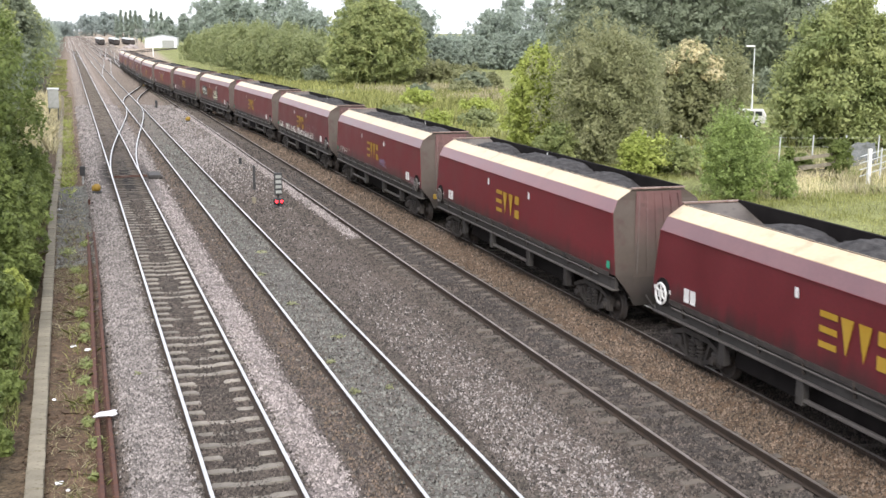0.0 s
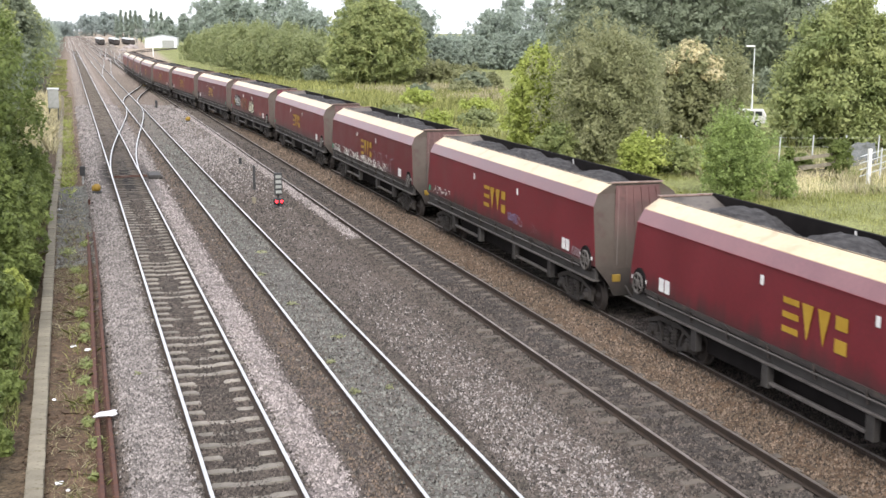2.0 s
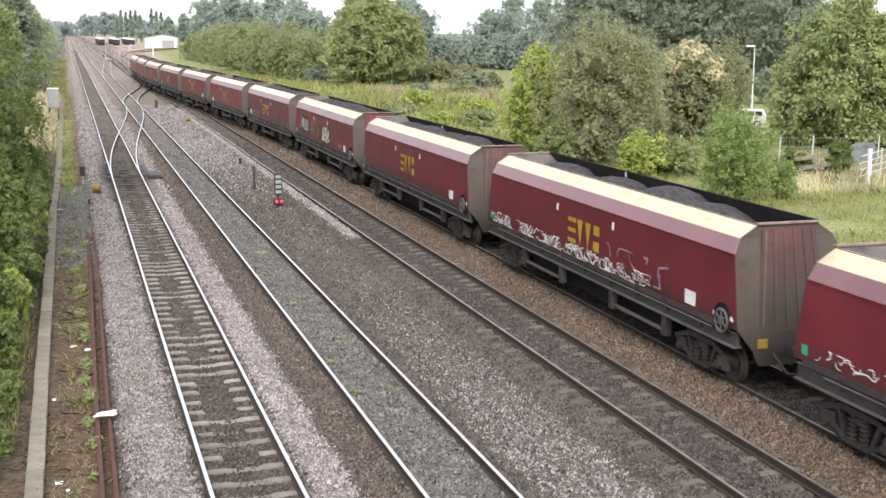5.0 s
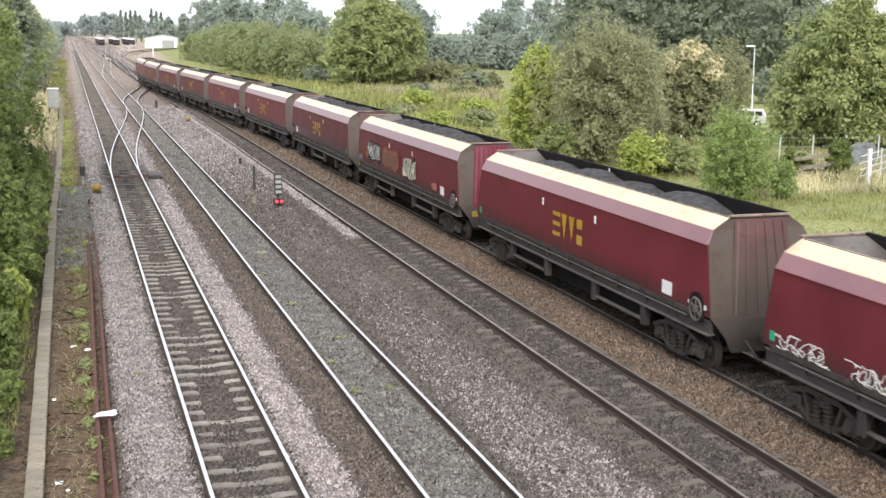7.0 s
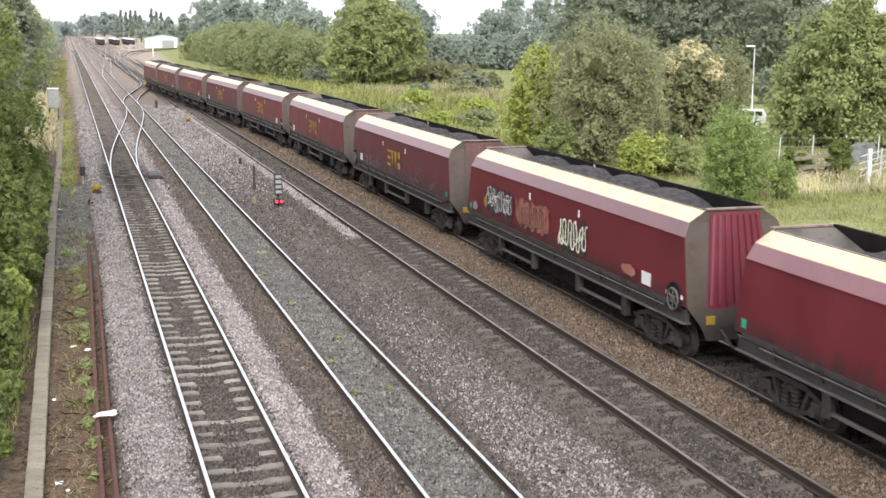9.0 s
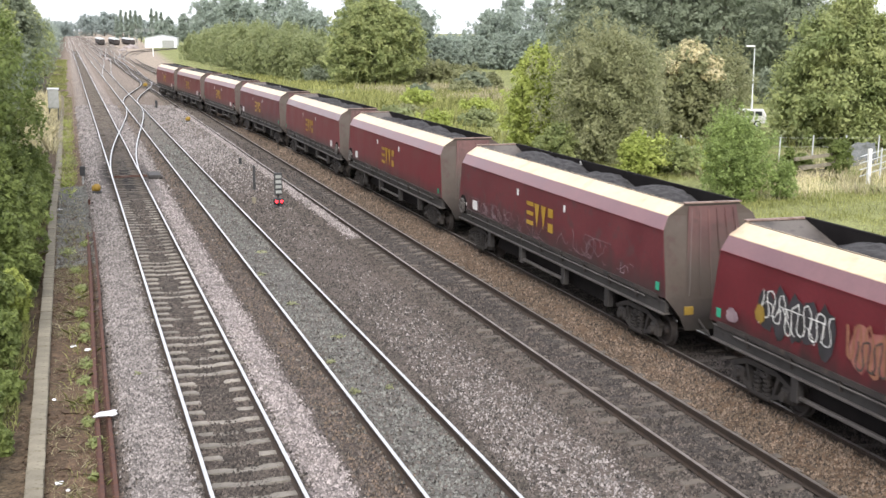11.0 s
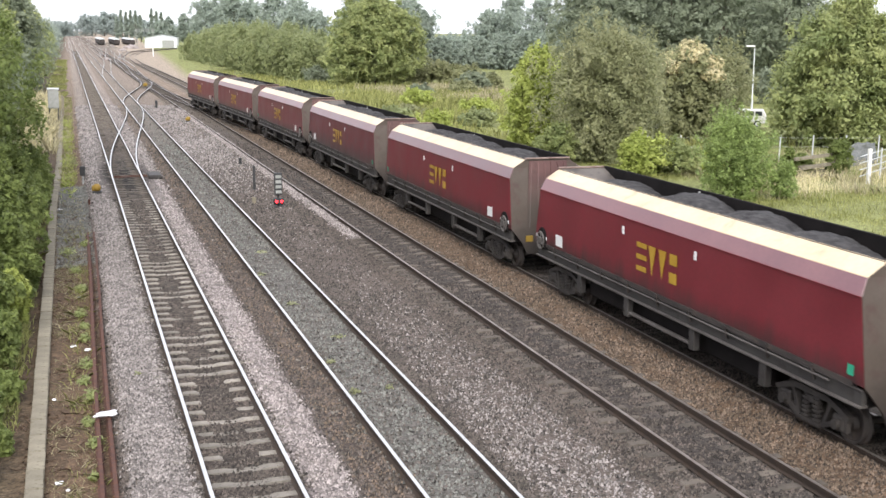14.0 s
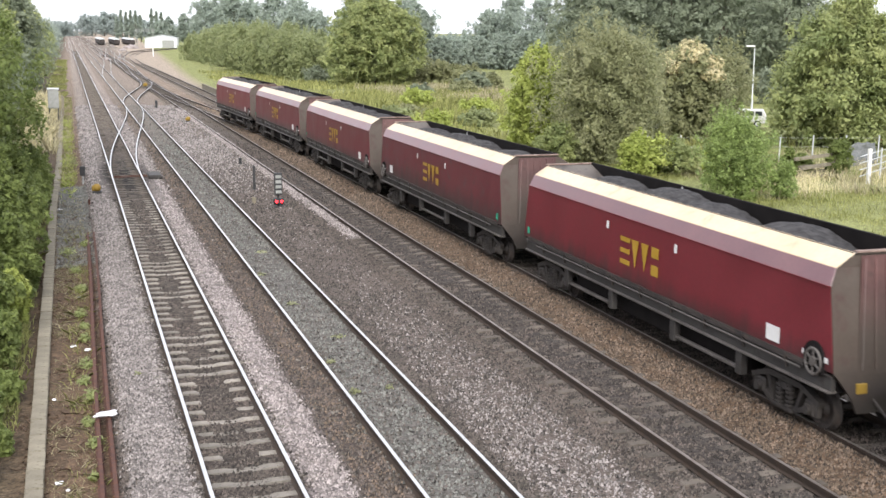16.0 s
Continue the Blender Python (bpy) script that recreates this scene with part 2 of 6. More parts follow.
M = dict(
    ground=ground_mat(),
    stone_light=mat("pale_ballast_stone", (0.205, 0.176, 0.166), (0.270, 0.237, 0.227), 3, 0.9, island=0.66, bump=0),
    stone_mid=mat("pale_grey_ballast_stone", (0.160, 0.142, 0.133), (0.224, 0.200, 0.190), 3, 0.9, island=0.72, bump=0),
    stone_dark=mat("dirty_ballast_stone", (0.057, 0.049, 0.041), (0.088, 0.072, 0.063), 3, 0.9, island=0.85, bump=0),
    stone_rust=mat("rusty_ballast_stone", (0.084, 0.061, 0.042), (0.128, 0.094, 0.070), 3, 0.9, island=0.85, bump=0),
    rail_side=mat("rusty_rail_web", (0.026, 0.017, 0.012), (0.042, 0.027, 0.018), 6, 0.8),
    rail_bright=mat("polished_rail_head", (0.62, 0.61, 0.60), (0.72, 0.71, 0.70), 2, 0.32, 1.0, bump=0.02),
    rail_dull=mat("dull_brown_rail_head", (0.25, 0.22, 0.195), (0.34, 0.305, 0.275), 2, 0.42, 0.75, bump=0.05),
    rust=mat("flaking_red_rust", (0.052, 0.021, 0.016), (0.084, 0.035, 0.023), 5, 0.85, c=(0.140, 0.062, 0.026)),
    sleeper_c=mat("weathered_concrete_sleeper", (0.170, 0.152, 0.130), (0.240, 0.216, 0.185), 3, 0.9, per_object=0.3, c=(0.105, 0.088, 0.072)),
    sleeper_w=mat("oily_timber_sleeper", (0.069, 0.058, 0.048), (0.119, 0.100, 0.082), 3, 0.9, per_object=0.3),
    concrete=mat("old_concrete", (0.164, 0.143, 0.106), (0.218, 0.193, 0.145), 2.5, 0.9, c=(0.109, 0.096, 0.062), per_object=0.12),
    maroon=mat("maroon_gloss_paint", (0.100, 0.010, 0.015), (0.126, 0.014, 0.020), 0.8, 0.42, bump=0.03, fine=14, spec=0.42, per_object=0.16, coat=0.06, dirt=(1.34, 1.88, (0.030, 0.014, 0.014))),
    maroon_dull=mat("faded_grimy_maroon_paint", (0.096, 0.017, 0.022), (0.120, 0.026, 0.030), 0.9, 0.5, bump=0.03, fine=14, spec=0.35, c=(0.080, 0.034, 0.035), dirt=(1.42, 2.15, (0.040, 0.024, 0.023))),
    # sky reflected in the sloping gloss paint is put into this paler maroon
    shoulder=mat("maroon_shoulder_sky_sheen", (0.138, 0.050, 0.060), (0.176, 0.071, 0.078), 0.8, 0.35, bump=0.03, fine=14, spec=0.6, per_object=0.15, coat=0.4),
    slat=mat("dull_grey_green_paint", (0.22, 0.225, 0.21), (0.29, 0.295, 0.28), 3, 0.6, bump=0.03),
    end_red=mat("dusty_maroon_end_panel", (0.072, 0.030, 0.030), (0.098, 0.046, 0.042), 1.1, 0.5, bump=0.05, fine=12, c=(0.060, 0.030, 0.027), per_object=0.2, dirt=(2.05, 3.25, (0.058, 0.044, 0.036))),
    rim=mat("scuffed_pale_rim", (0.17, 0.115, 0.095), (0.26, 0.19, 0.16), 3.0, 0.6, c=(0.10, 0.045, 0.04)),
    end_bright=mat("bright_maroon_ribbed_end", (0.094, 0.011, 0.020), (0.117, 0.014, 0.027), 1.1, 0.45, bump=0.04, fine=12),
    spray_brown=mat("brown_spray_paint", (0.20, 0.085, 0.05), (0.27, 0.12, 0.07), 3, 0.6, bump=0),
    spray_cream=mat("cream_spray_paint", (0.55, 0.53, 0.40), (0.66, 0.63, 0.48), 3, 0.6, bump=0),
    stone_grey=mat("grey_green_ballast_stone", (0.106, 0.105, 0.094), (0.163, 0.161, 0.146), 3, 0.9, island=0.5, bump=0),
    bogie_dust=mat("dusty_brown_cast_steel", (0.017, 0.014, 0.013), (0.038, 0.032, 0.028), 3.0, 0.75, c=(0.014, 0.011, 0.010)),
    slope=mat("coal_dusted_brown_steel", (0.060, 0.050, 0.044), (0.105, 0.090, 0.080), 1.2, 0.7, c=(0.035, 0.031, 0.029)),
    # dusty pipes and rails; on the flanges this pale grey paints a highlight
    frame_light=mat("dusty_pipework_and_flange_highlight", (0.058, 0.051, 0.047), (0.100, 0.090, 0.083), 2.0, 0.5),
    spray_faint=mat("scrubbed_grey_spray_paint", (0.110, 0.058, 0.064), (0.165, 0.105, 0.112), 3, 0.6, bump=0),
    net=mat("grey_netting", (0.096, 0.102, 0.102), (0.156, 0.162, 0.162), 9, 0.8),
    stone_black=mat("oily_dark_ballast_stone", (0.045, 0.037, 0.031), (0.081, 0.065, 0.056), 3, 0.9, island=0.85, bump=0),
    cream=mat("dusty_cream_top_sheet", (0.505, 0.388, 0.245), (0.590, 0.472, 0.322), 0.45, 0.42, bump=0.05, fine=9, c=(0.400, 0.268, 0.165), spec=0.5, coat=0.22, per_object=0.06),
    end_brown=mat("grimy_brown_end_sheet", (0.054, 0.040, 0.031), (0.068, 0.052, 0.042), 0.9, 0.6, c=(0.056, 0.034, 0.028), fine=12, bump=0.06, dirt=(0.85, 1.75, (0.028, 0.023, 0.020))),
    grime=mat("black_brake_dust_grime", (0.022, 0.018, 0.017), (0.042, 0.034, 0.030), 2.0, 0.7, c=(0.060, 0.045, 0.037)),
    frame_grey=mat("dirty_grey_underframe", (0.026, 0.023, 0.022), (0.042, 0.038, 0.035), 1.6, 0.65, c=(0.018, 0.014, 0.012)),
    # coal black of the inner walls; also painted shade under wagons and in recesses
    inner=mat("coal_black_steel_and_shade", (0.007, 0.006, 0.006), (0.014, 0.012, 0.012), 1.5, 0.85, spec=0.1),
    coal=mat("crushed_coal", (0.026, 0.025, 0.026), (0.060, 0.057, 0.058), 6, 0.9, bump=1.0, fine=22, spec=0.2),
    gold=mat("gold_yellow_paint", (0.326, 0.195, 0.019), (0.369, 0.232, 0.031), 2, 0.4, bump=0.02),
    white=mat("white_paint", (0.580, 0.571, 0.555), (0.662, 0.654, 0.638), 3, 0.5, bump=0.03),
    green_plate=mat("green_plate", (0.02, 0.26, 0.15), (0.03, 0.32, 0.19), 4, 0.5, bump=0.02),
    yellow=mat("faded_yellow_paint", (0.205, 0.125, 0.016), (0.260, 0.168, 0.028), 5, 0.6),
    grey_box=mat("pale_grey_cabinet_paint", (0.468, 0.486, 0.495), (0.558, 0.576, 0.585), 2, 0.5, bump=0.03),
    dark_metal=mat("dark_painted_steel", (0.02, 0.021, 0.022), (0.04, 0.04, 0.042), 5, 0.6),
    steel=mat("galvanised_steel", (0.45, 0.46, 0.47), (0.56, 0.57, 0.58), 5, 0.5, 0.5),
    bark=mat("grey_brown_bark", (0.08, 0.06, 0.045), (0.14, 0.11, 0.085), 6, 0.9, bump=0.6, fine=20),
    plastic=mat("crumpled_white_plastic", (0.646, 0.646, 0.662), (0.712, 0.712, 0.729), 6, 0.4),
    tile=mat("red_brick", (0.30, 0.11, 0.07), (0.38, 0.16, 0.10), 4, 0.85),
    glass=mat("dark_window_glass", (0.03, 0.035, 0.04), (0.05, 0.055, 0.06), 1, 0.08, bump=0, spec=0.7),
    tyre=mat("black_rubber", (0.02, 0.02, 0.02), (0.035, 0.035, 0.035), 6, 0.85),
    red_lamp=glow("lit_red_lamp", (1.0, 0.02, 0.03), 2.2),
    spray_white=mat("white_spray_paint", (0.55, 0.55, 0.52), (0.68, 0.67, 0.62), 3, 0.6, bump=0),
    spray_pale=mat("faded_pale_spray_paint", (0.182, 0.120, 0.136), (0.266, 0.198, 0.211), 3, 0.6, bump=0),
    spray_pink=mat("pink_spray_paint", (0.247, 0.080, 0.072), (0.315, 0.136, 0.104), 3, 0.6, bump=0),
    spray_black=mat("black_spray_paint", (0.02, 0.02, 0.02), (0.04, 0.035, 0.04), 3, 0.6, bump=0),
    spray_blue=mat("faded_blue_spray_paint", (0.16, 0.12, 0.2), (0.2, 0.17, 0.27), 3, 0.6, bump=0),
    leaf_dark=leaf_mat("dark_broad_leaf", (0.195, 0.236, 0.146), (0.305, 0.355, 0.232), 0.50, 0.06),
    leaf_mid=leaf_mat("mid_green_leaf", (0.226, 0.284, 0.108), (0.415, 0.460, 0.186), 0.50, 0.09),
    leaf_bright=leaf_mat("bright_green_leaf", (0.290, 0.360, 0.075), (0.470, 0.535, 0.155), 0.46, 0.14),
    leaf_olive=leaf_mat("olive_grey_leaf", (0.232, 0.258, 0.122), (0.360, 0.378, 0.195), 0.50, 0.09),
    leaf_willow=leaf_mat("willow_leaf", (0.230, 0.280, 0.122), (0.360, 0.404, 0.184), 0.52, 0.08),
    leaf_feather=leaf_mat("feathery_green_leaf", (0.232, 0.314, 0.102), (0.351, 0.450, 0.151)),
    # aerial haze is put into the next two leaf colours, paler and bluer
    leaf_far_hazed=leaf_mat("haze_tinted_distant_leaf", (0.315, 0.385, 0.300), (0.405, 0.475, 0.365), 0.50, 0.05),
    leaf_haze=leaf_mat("haze_tinted_far_leaf", (0.30, 0.36, 0.31), (0.37, 0.43, 0.37), 0.4, 0.06),
    leaf_yellow=leaf_mat("yellow_flowering_tips", (0.56, 0.52, 0.26), (0.70, 0.64, 0.38), 0.35, 0.08),
    leaf_hedge=leaf_mat("deep_green_hedge_leaf", (0.120, 0.165, 0.045), (0.255, 0.315, 0.095), 0.5, 0.12),
    leaf_brown=leaf_mat("dead_brown_leaf", (0.10, 0.065, 0.04), (0.19, 0.13, 0.085), 0.2),
    grass_green=leaf_mat("meadow_grass", (0.205, 0.228, 0.066), (0.345, 0.362, 0.125)),
    grass_pale=leaf_mat("seeding_pale_grass", (0.330, 0.310, 0.160), (0.470, 0.440, 0.270)),
)


# ---- mesh helpers ----
def mesh_of(name, verts, faces, materials, index=None, smooth=False):
    me = bpy.data.meshes.new(name)
    me.from_pydata([tuple(v) for v in verts], [], [tuple(f) for f in faces])
    for m in materials if isinstance(materials, (list, tuple)) else [materials]:
        me.materials.append(m)
    if index is not None:
        me.polygons.foreach_set("material_index", index)
    if smooth:
        me.polygons.foreach_set("use_smooth", [True] * len(me.polygons))
    me.update()
    return me


def poly_mesh(name, v, material, n):
    """A mesh of separate n-gons from an array (count, n, 3)."""
    k = len(v)
    me = bpy.data.meshes.new(name)
    me.vertices.add(k * n)
    me.vertices.foreach_set("co", np.ascontiguousarray(v, dtype=np.float32).ravel())
    me.loops.add(k * n)
    me.loops.foreach_set("vertex_index", np.arange(k * n, dtype=np.int32))
    me.polygons.add(k)
    me.polygons.foreach_set("loop_start", np.arange(0, k * n, n, dtype=np.int32))
    me.materials.append(material)
    me.update(calc_edges=True)
    return me


def part(name, bm, material, parent, label=""):
    """Links a bmesh (or a ready mesh) as one mesh object under a thing or a part."""
    if isinstance(bm, bmesh.types.BMesh):
        me = bpy.data.meshes.new(name)
        bm.to_mesh(me)
        bm.free()
        for m in material if isinstance(material, (list, tuple)) else [material]:
            me.materials.append(m)
    else:
        me = bm
    ob = new(name, me)
    ob.parent = parent
    if label:
        ob["label"] = label
    return ob


def box(bm, x0, x1, y0, y1, z0, z1, bevel=0.0):
    m = Matrix.Translation(((x0 + x1) / 2, (y0 + y1) / 2, (z0 + z1) / 2)) @ Matrix.Diagonal((x1 - x0, y1 - y0, z1 - z0, 1))
    vs = bmesh.ops.create_cube(bm, size=1.0, matrix=m)["verts"]
    if bevel:
        es = list({e for v in vs for e in v.link_edges})
        bmesh.ops.bevel(bm, geom=es, offset=bevel, segments=1, affect="EDGES", profile=0.5)
    return bm


def rod(bm, a, b, r, r2=None, seg=8):
    a, b = Vector(a), Vector(b)
    d = b - a
    m = Matrix.Translation((a + b) / 2) @ d.to_track_quat("Z", "Y").to_matrix().to_4x4()
    bmesh.ops.create_cone(bm, cap_ends=True, segments=seg, radius1=r, radius2=r if r2 is None else r2, depth=d.length, matrix=m)
    return bm


def bar(bm, a, b, w, h):
    """A square bar from a to b, w wide and h deep."""
    a, b = Vector(a), Vector(b)
    d = b - a
    m = Matrix.Translation((a + b) / 2) @ d.to_track_quat("Y", "Z").to_matrix().to_4x4() @ Matrix.Diagonal((w, d.length, h, 1))
    bmesh.ops.create_cube(bm, size=1.0, matrix=m)
    return bm


def prism(bm, outline, y0, y1):
    """An outline of (x, z) pulled along y."""
    a = [bm.verts.new((x, y0, z)) for x, z in outline]
    b = [bm.verts.new((x, y1, z)) for x, z in outline]
    n = len(a)
    for i in range(n):
        bm.faces.new((a[i], a[(i + 1) % n], b[(i + 1) % n], b[i]))
    bm.faces.new(a[::-1])
    bm.faces.new(b)
    bmesh.ops.recalc_face_normals(bm, faces=bm.faces)
    return bm


def thing(name, m, label, category, group="", kind=""):
    ob = new(name)
    ob.matrix_world = m
    return tagged(ob, label, category, group, kind)


def smooth(a, b, t):
    t = min(max((t - a) / (b - a), 0), 1)
    return t * t * (3 - 2 * t)


# ---- ground: one sheet to the horizon ----
PROFILE = [(-4000, -1.0), (-40, -1.0), (-8, -0.6), (-2, -0.45), (-0.6, -0.40), (0.45, -0.36), (0.95, -0.16), (1.9, -0.15), (2.05, -0.19), (3.35, -0.19),
           (3.5, -0.15), (4.3, -0.16), (4.9, -0.22), (5.3, -0.17), (7.0, -0.165), (7.4, -0.2), (8.4, -0.27), (9.6, -0.27), (10.3, -0.19), (12.2, -0.19),
           (12.7, -0.23), (13.25, -0.12), (13.74, -0.07), (13.98, -0.2), (15.8, -0.2), (16.8, -0.4), (19, -0.9), (22, -1.0), (4000, -1.0)]
PX, PZ = [a for a, _ in PROFILE], [b for _, b in PROFILE]


def ground_z(x, y):
    z = float(np.interp(x, PX, PZ))
    if x > 15:
        k = smooth(70, 110, y) * (1 - smooth(18, 24, x)) + smooth(200, 280, y) * smooth(18, 24, x) * (1 - smooth(60, 90, x))
        z = z * (1 - k) - 0.22 * k
    return z


def make_ground():
    xs = [-4000, -1500, -600, -250, -120, -60, -30, -16, -10, -7, -5, -4, -3] + list(np.arange(-2.4, 19.21, 0.2)) + [20, 21, 22, 23.5, 25, 28, 32, 36, 40, 46, 52, 60, 70, 85, 100, 130, 170, 250, 400, 700, 1400, 4000]
    ys = [-300, -100, -40, -10, 0, 8, 12] + list(np.arange(14, 60, 0.3)) + list(np.arange(60, 130, 1.0)) + list(np.arange(130, 320, 5)) + [340, 380, 430, 500, 600, 800, 1200, 2000, 4500]
    verts = []
    for y in ys:
        for x in xs:
            z = ground_z(x, y)
            if -3 < x < 19 and y < 140:
                z += 0.035 * noise.noise((x * 1.7, y * 1.7, 0)) + 0.03 * noise.noise((x * 5, y * 5, 3))
            elif x >= 19 and y < 320:
                z += 0.12 * noise.noise((x * 0.2, y * 0.2, 7))
            verts.append((x, y, z))
    nx = len(xs)
    faces = [(j * nx + i, j * nx + i + 1, (j + 1) * nx + i + 1, (j + 1) * nx + i) for j in range(len(ys) - 1) for i in range(nx - 1)]
    ob = new("ground", mesh_of("ground", verts, faces, M["ground"], smooth=True))
    tagged(ob, "stone ballast lanes with earth and rough grass", "ground", kind="structure")


make_ground()

# ---- railway tracks ----
T1, T2, T3, T4 = 2.71, 6.13, 11.24, 14.61
RAIL = [(-0.035, 0.0), (0.035, 0.0), (0.035, -0.045), (0.012, -0.06), (0.012, -0.135), (0.07, -0.155), (-0.07, -0.155), (-0.012, -0.135), (-0.012, -0.06), (-0.035, -0.045)]


def rail_mesh(path, head):
    """A rail of real section along a line of (x, y)."""
    verts, faces, idx, n = [], [], [], len(RAIL)
    for i, (x, y) in enumerate(path):
        a, b = path[max(i - 1, 0)], path[min(i + 1, len(path) - 1)]
        d = Vector((b[0] - a[0], b[1] - a[1], 0)).normalized()
        r = Vector((d.y, -d.x, 0))
        for u, z in RAIL:
            verts.append((x + r.x * u, y + r.y * u, z))
    for i in range(len(path) - 1):
        for j in range(n):
            faces.append((i * n + j, i * n + (j + 1) % n, (i + 1) * n + (j + 1) % n, (i + 1) * n + j))
            idx.append(1 if j == 0 else 0)
    return mesh_of("rail", verts, faces, [M["rail_side"], head], idx)


def offset(path, u):
    out = []
    for i, (x, y) in enumerate(path):
        a, b = path[max(i - 1, 0)], path[min(i + 1, len(path) - 1)]
        d = Vector((b[0] - a[0], b[1] - a[1], 0)).normalized()
        out.append((x + d.y * u, y - d.x * u))
    return out


def sleeper_mesh(name, material, half=1.25, w=0.105, top=-0.158, sunk=0.0):
    bm = bmesh.new()
    prism(bm, [(-half, -0.1), (-half + 0.05, 0.0), (-0.38, 0.0), (-0.22, -0.03 - sunk), (0.22, -0.03 - sunk), (0.38, 0.0), (half - 0.05, 0.0), (half, -0.1), (half, -0.2), (-half, -0.2)], -w, w)
    me = bpy.data.meshes.new(name)
    bm.to_mesh(me)
    bm.free()
    me.materials.append(material)
    return me


def track(label, path, head, sleeper, y0, y1, far, top, step=0.703, lift=0.0, points=None, buried=None):
    """Two rails, single sleepers from y0 to y1 and joined ones on to far."""
    ob = thing("railway_track", Matrix.Translation((0, 0, lift)), label, "railway track", "tracks of the line", "structure")
    for u in (-0.7525, 0.7525):
        part("rail", rail_mesh(offset(path, u), head), head, ob)
    if not sleeper:
        return ob
    xs, ys = [q[0] for q in path], [q[1] for q in path]
    rnd = random.Random(len(label) * 7)
    me = sleeper
    y = y0
    rest_v, rest_f = [], []
    while y < far:
        x = float(np.interp(y, ys, xs))
        dz, tw = rnd.uniform(-0.012, 0.012), rnd.uniform(-1.2, 1.2)
        if y < y1:
            s = new("sleeper", points[2] if points and points[0] < y < points[1] else buried if buried and rnd.random() < (0.4 if y < 33 else 0.15) else me)
            s.parent = ob
            s.matrix_basis = pose(x + rnd.uniform(-0.03, 0.03), y, top + dz, 0, rnd.uniform(-0.4, 0.4), tw)
        else:
            k = len(rest_v)
            for a, b in ((-1.25, -0.12), (1.25, -0.12), (1.25, 0.12), (-1.25, 0.12)):
                rest_v += [(x + a, y + b, top + dz), (x + a, y + b, top - 0.15)]
            rest_f += [(k, k + 2, k + 4, k + 6)] + [(k + 2 * i, k + 2 * i + 1, k + (2 * i + 3) % 8, k + (2 * i + 2) % 8) for i in range(4)]
        y += step
    if rest_v:
        s = part("sleepers", mesh_of("sleepers", rest_v, rest_f, (points[2] if points else me).materials[0]), None, ob)
        s["kind"] = "stuff"
    return ob


def straight(x, a=6, b=1500):
    return [(x, a), (x, 60), (x, 200), (x, 600), (x, b)]


def swerve(x0, x1, y0, y1, start=None, end=None, steps=40):
    p = [(x0, start)] if start is not None else []
    p += [(x0 + (x1 - x0) * smooth(y0, y1, y0 + (y1 - y0) * i / steps), y0 + (y1 - y0) * i / steps) for i in range(steps + 1)]
    return p + ([(x1, end)] if end is not None else [])


def train_x(y):
    """Centre line of the loaded train's track: it swings over to the next line far off."""
    return T4 + (10.85 - T4) * smooth(68, 176, y)


def make_tracks():
    conc = sleeper_mesh("sleeper", M["sleeper_c"])
    wood = sleeper_mesh("sleeper", M["sleeper_w"])
    deep = sleeper_mesh("sleeper", M["sleeper_w"], sunk=0.06)
    sunk = sleeper_mesh("sleeper", M["sleeper_c"], sunk=0.06)
    track("straight running line with bright rails on concrete sleepers", straight(T1), M["rail_bright"], conc, 8, 100, 460, -0.156, points=(57, 101, wood), buried=sunk)
    track("straight running line with bright rails, sleepers nearly buried in stone", straight(T2), M["rail_bright"], conc, 8, 60, 400, -0.212)
    track("straight brown line on dark sleepers in dirty ballast", straight(T3), M["rail_dull"], wood, 8, 100, 380, -0.172, buried=deep)
    y = [6, 30, 60] + list(range(64, 182, 3)) + [230]
    track("brown line under the coal train, swinging over to its neighbour", [(train_x(v), v) for v in y], M["rail_dull"], wood, 8, 100, 180, -0.166)
    track("short crossover between two running lines", swerve(T1, T2, 64, 128), M["rail_bright"], None, 0, 0, 0, 0, lift=0.004)
    track("second crossover further along the line", swerve(T2, T3 - 0.3, 128, 186), M["rail_bright"], None, 0, 0, 0, 0, lift=0.004)
    track("rusty siding beside the train's line", swerve(T4 + 0.1, 15.9, 72, 120, None, 300), M["rail_dull"], wood, 100, 100, 290, -0.17)
    bend = [(10.85, 215), (11.2, 250), (12.2, 300), (14.5, 360), (19, 420), (28, 480), (45, 530), (80, 580)]
    track("branch line curving away in the distance", bend, M["rail_dull"], None, 0, 0, 0, 0, lift=0.006)
    bend = [(15.9, 290), (16.5, 330), (19, 380), (25, 440), (40, 500), (75, 560)]
    track("second branch curve in the distance", bend, M["rail_dull"], None, 0, 0, 0, 0, lift=0.006)
    for a, b, c, d in ((T2, 9.5, 190, 330), (9.5, 14, 330, 520), (T3, 17, 260, 480), (14, 23, 420, 700), (T1, 0.2, 300, 560), (T3, 13, 190, 300), (13, 20, 300, 470)):
        track("distant yard track", swerve(a, b, c, d, None, 1300), M["rail_bright"], None, 0, 0, 0, 0, lift=0.005)


make_tracks()


# ---- coal train ----
PITCH_OF_WAGONS = 17.97
TOP = 7.60  # half the length of the hopper along its top


def travelled(t):
    return 8.36 * t + 0.0055 * t * t


SECTION = [(0.72, 3.62, 0.0), (1.15, 3.35, 0.0), (1.30, 3.01, 0.06), (1.33, 1.42, 0.34)]  # half width, height, how far the end leans out


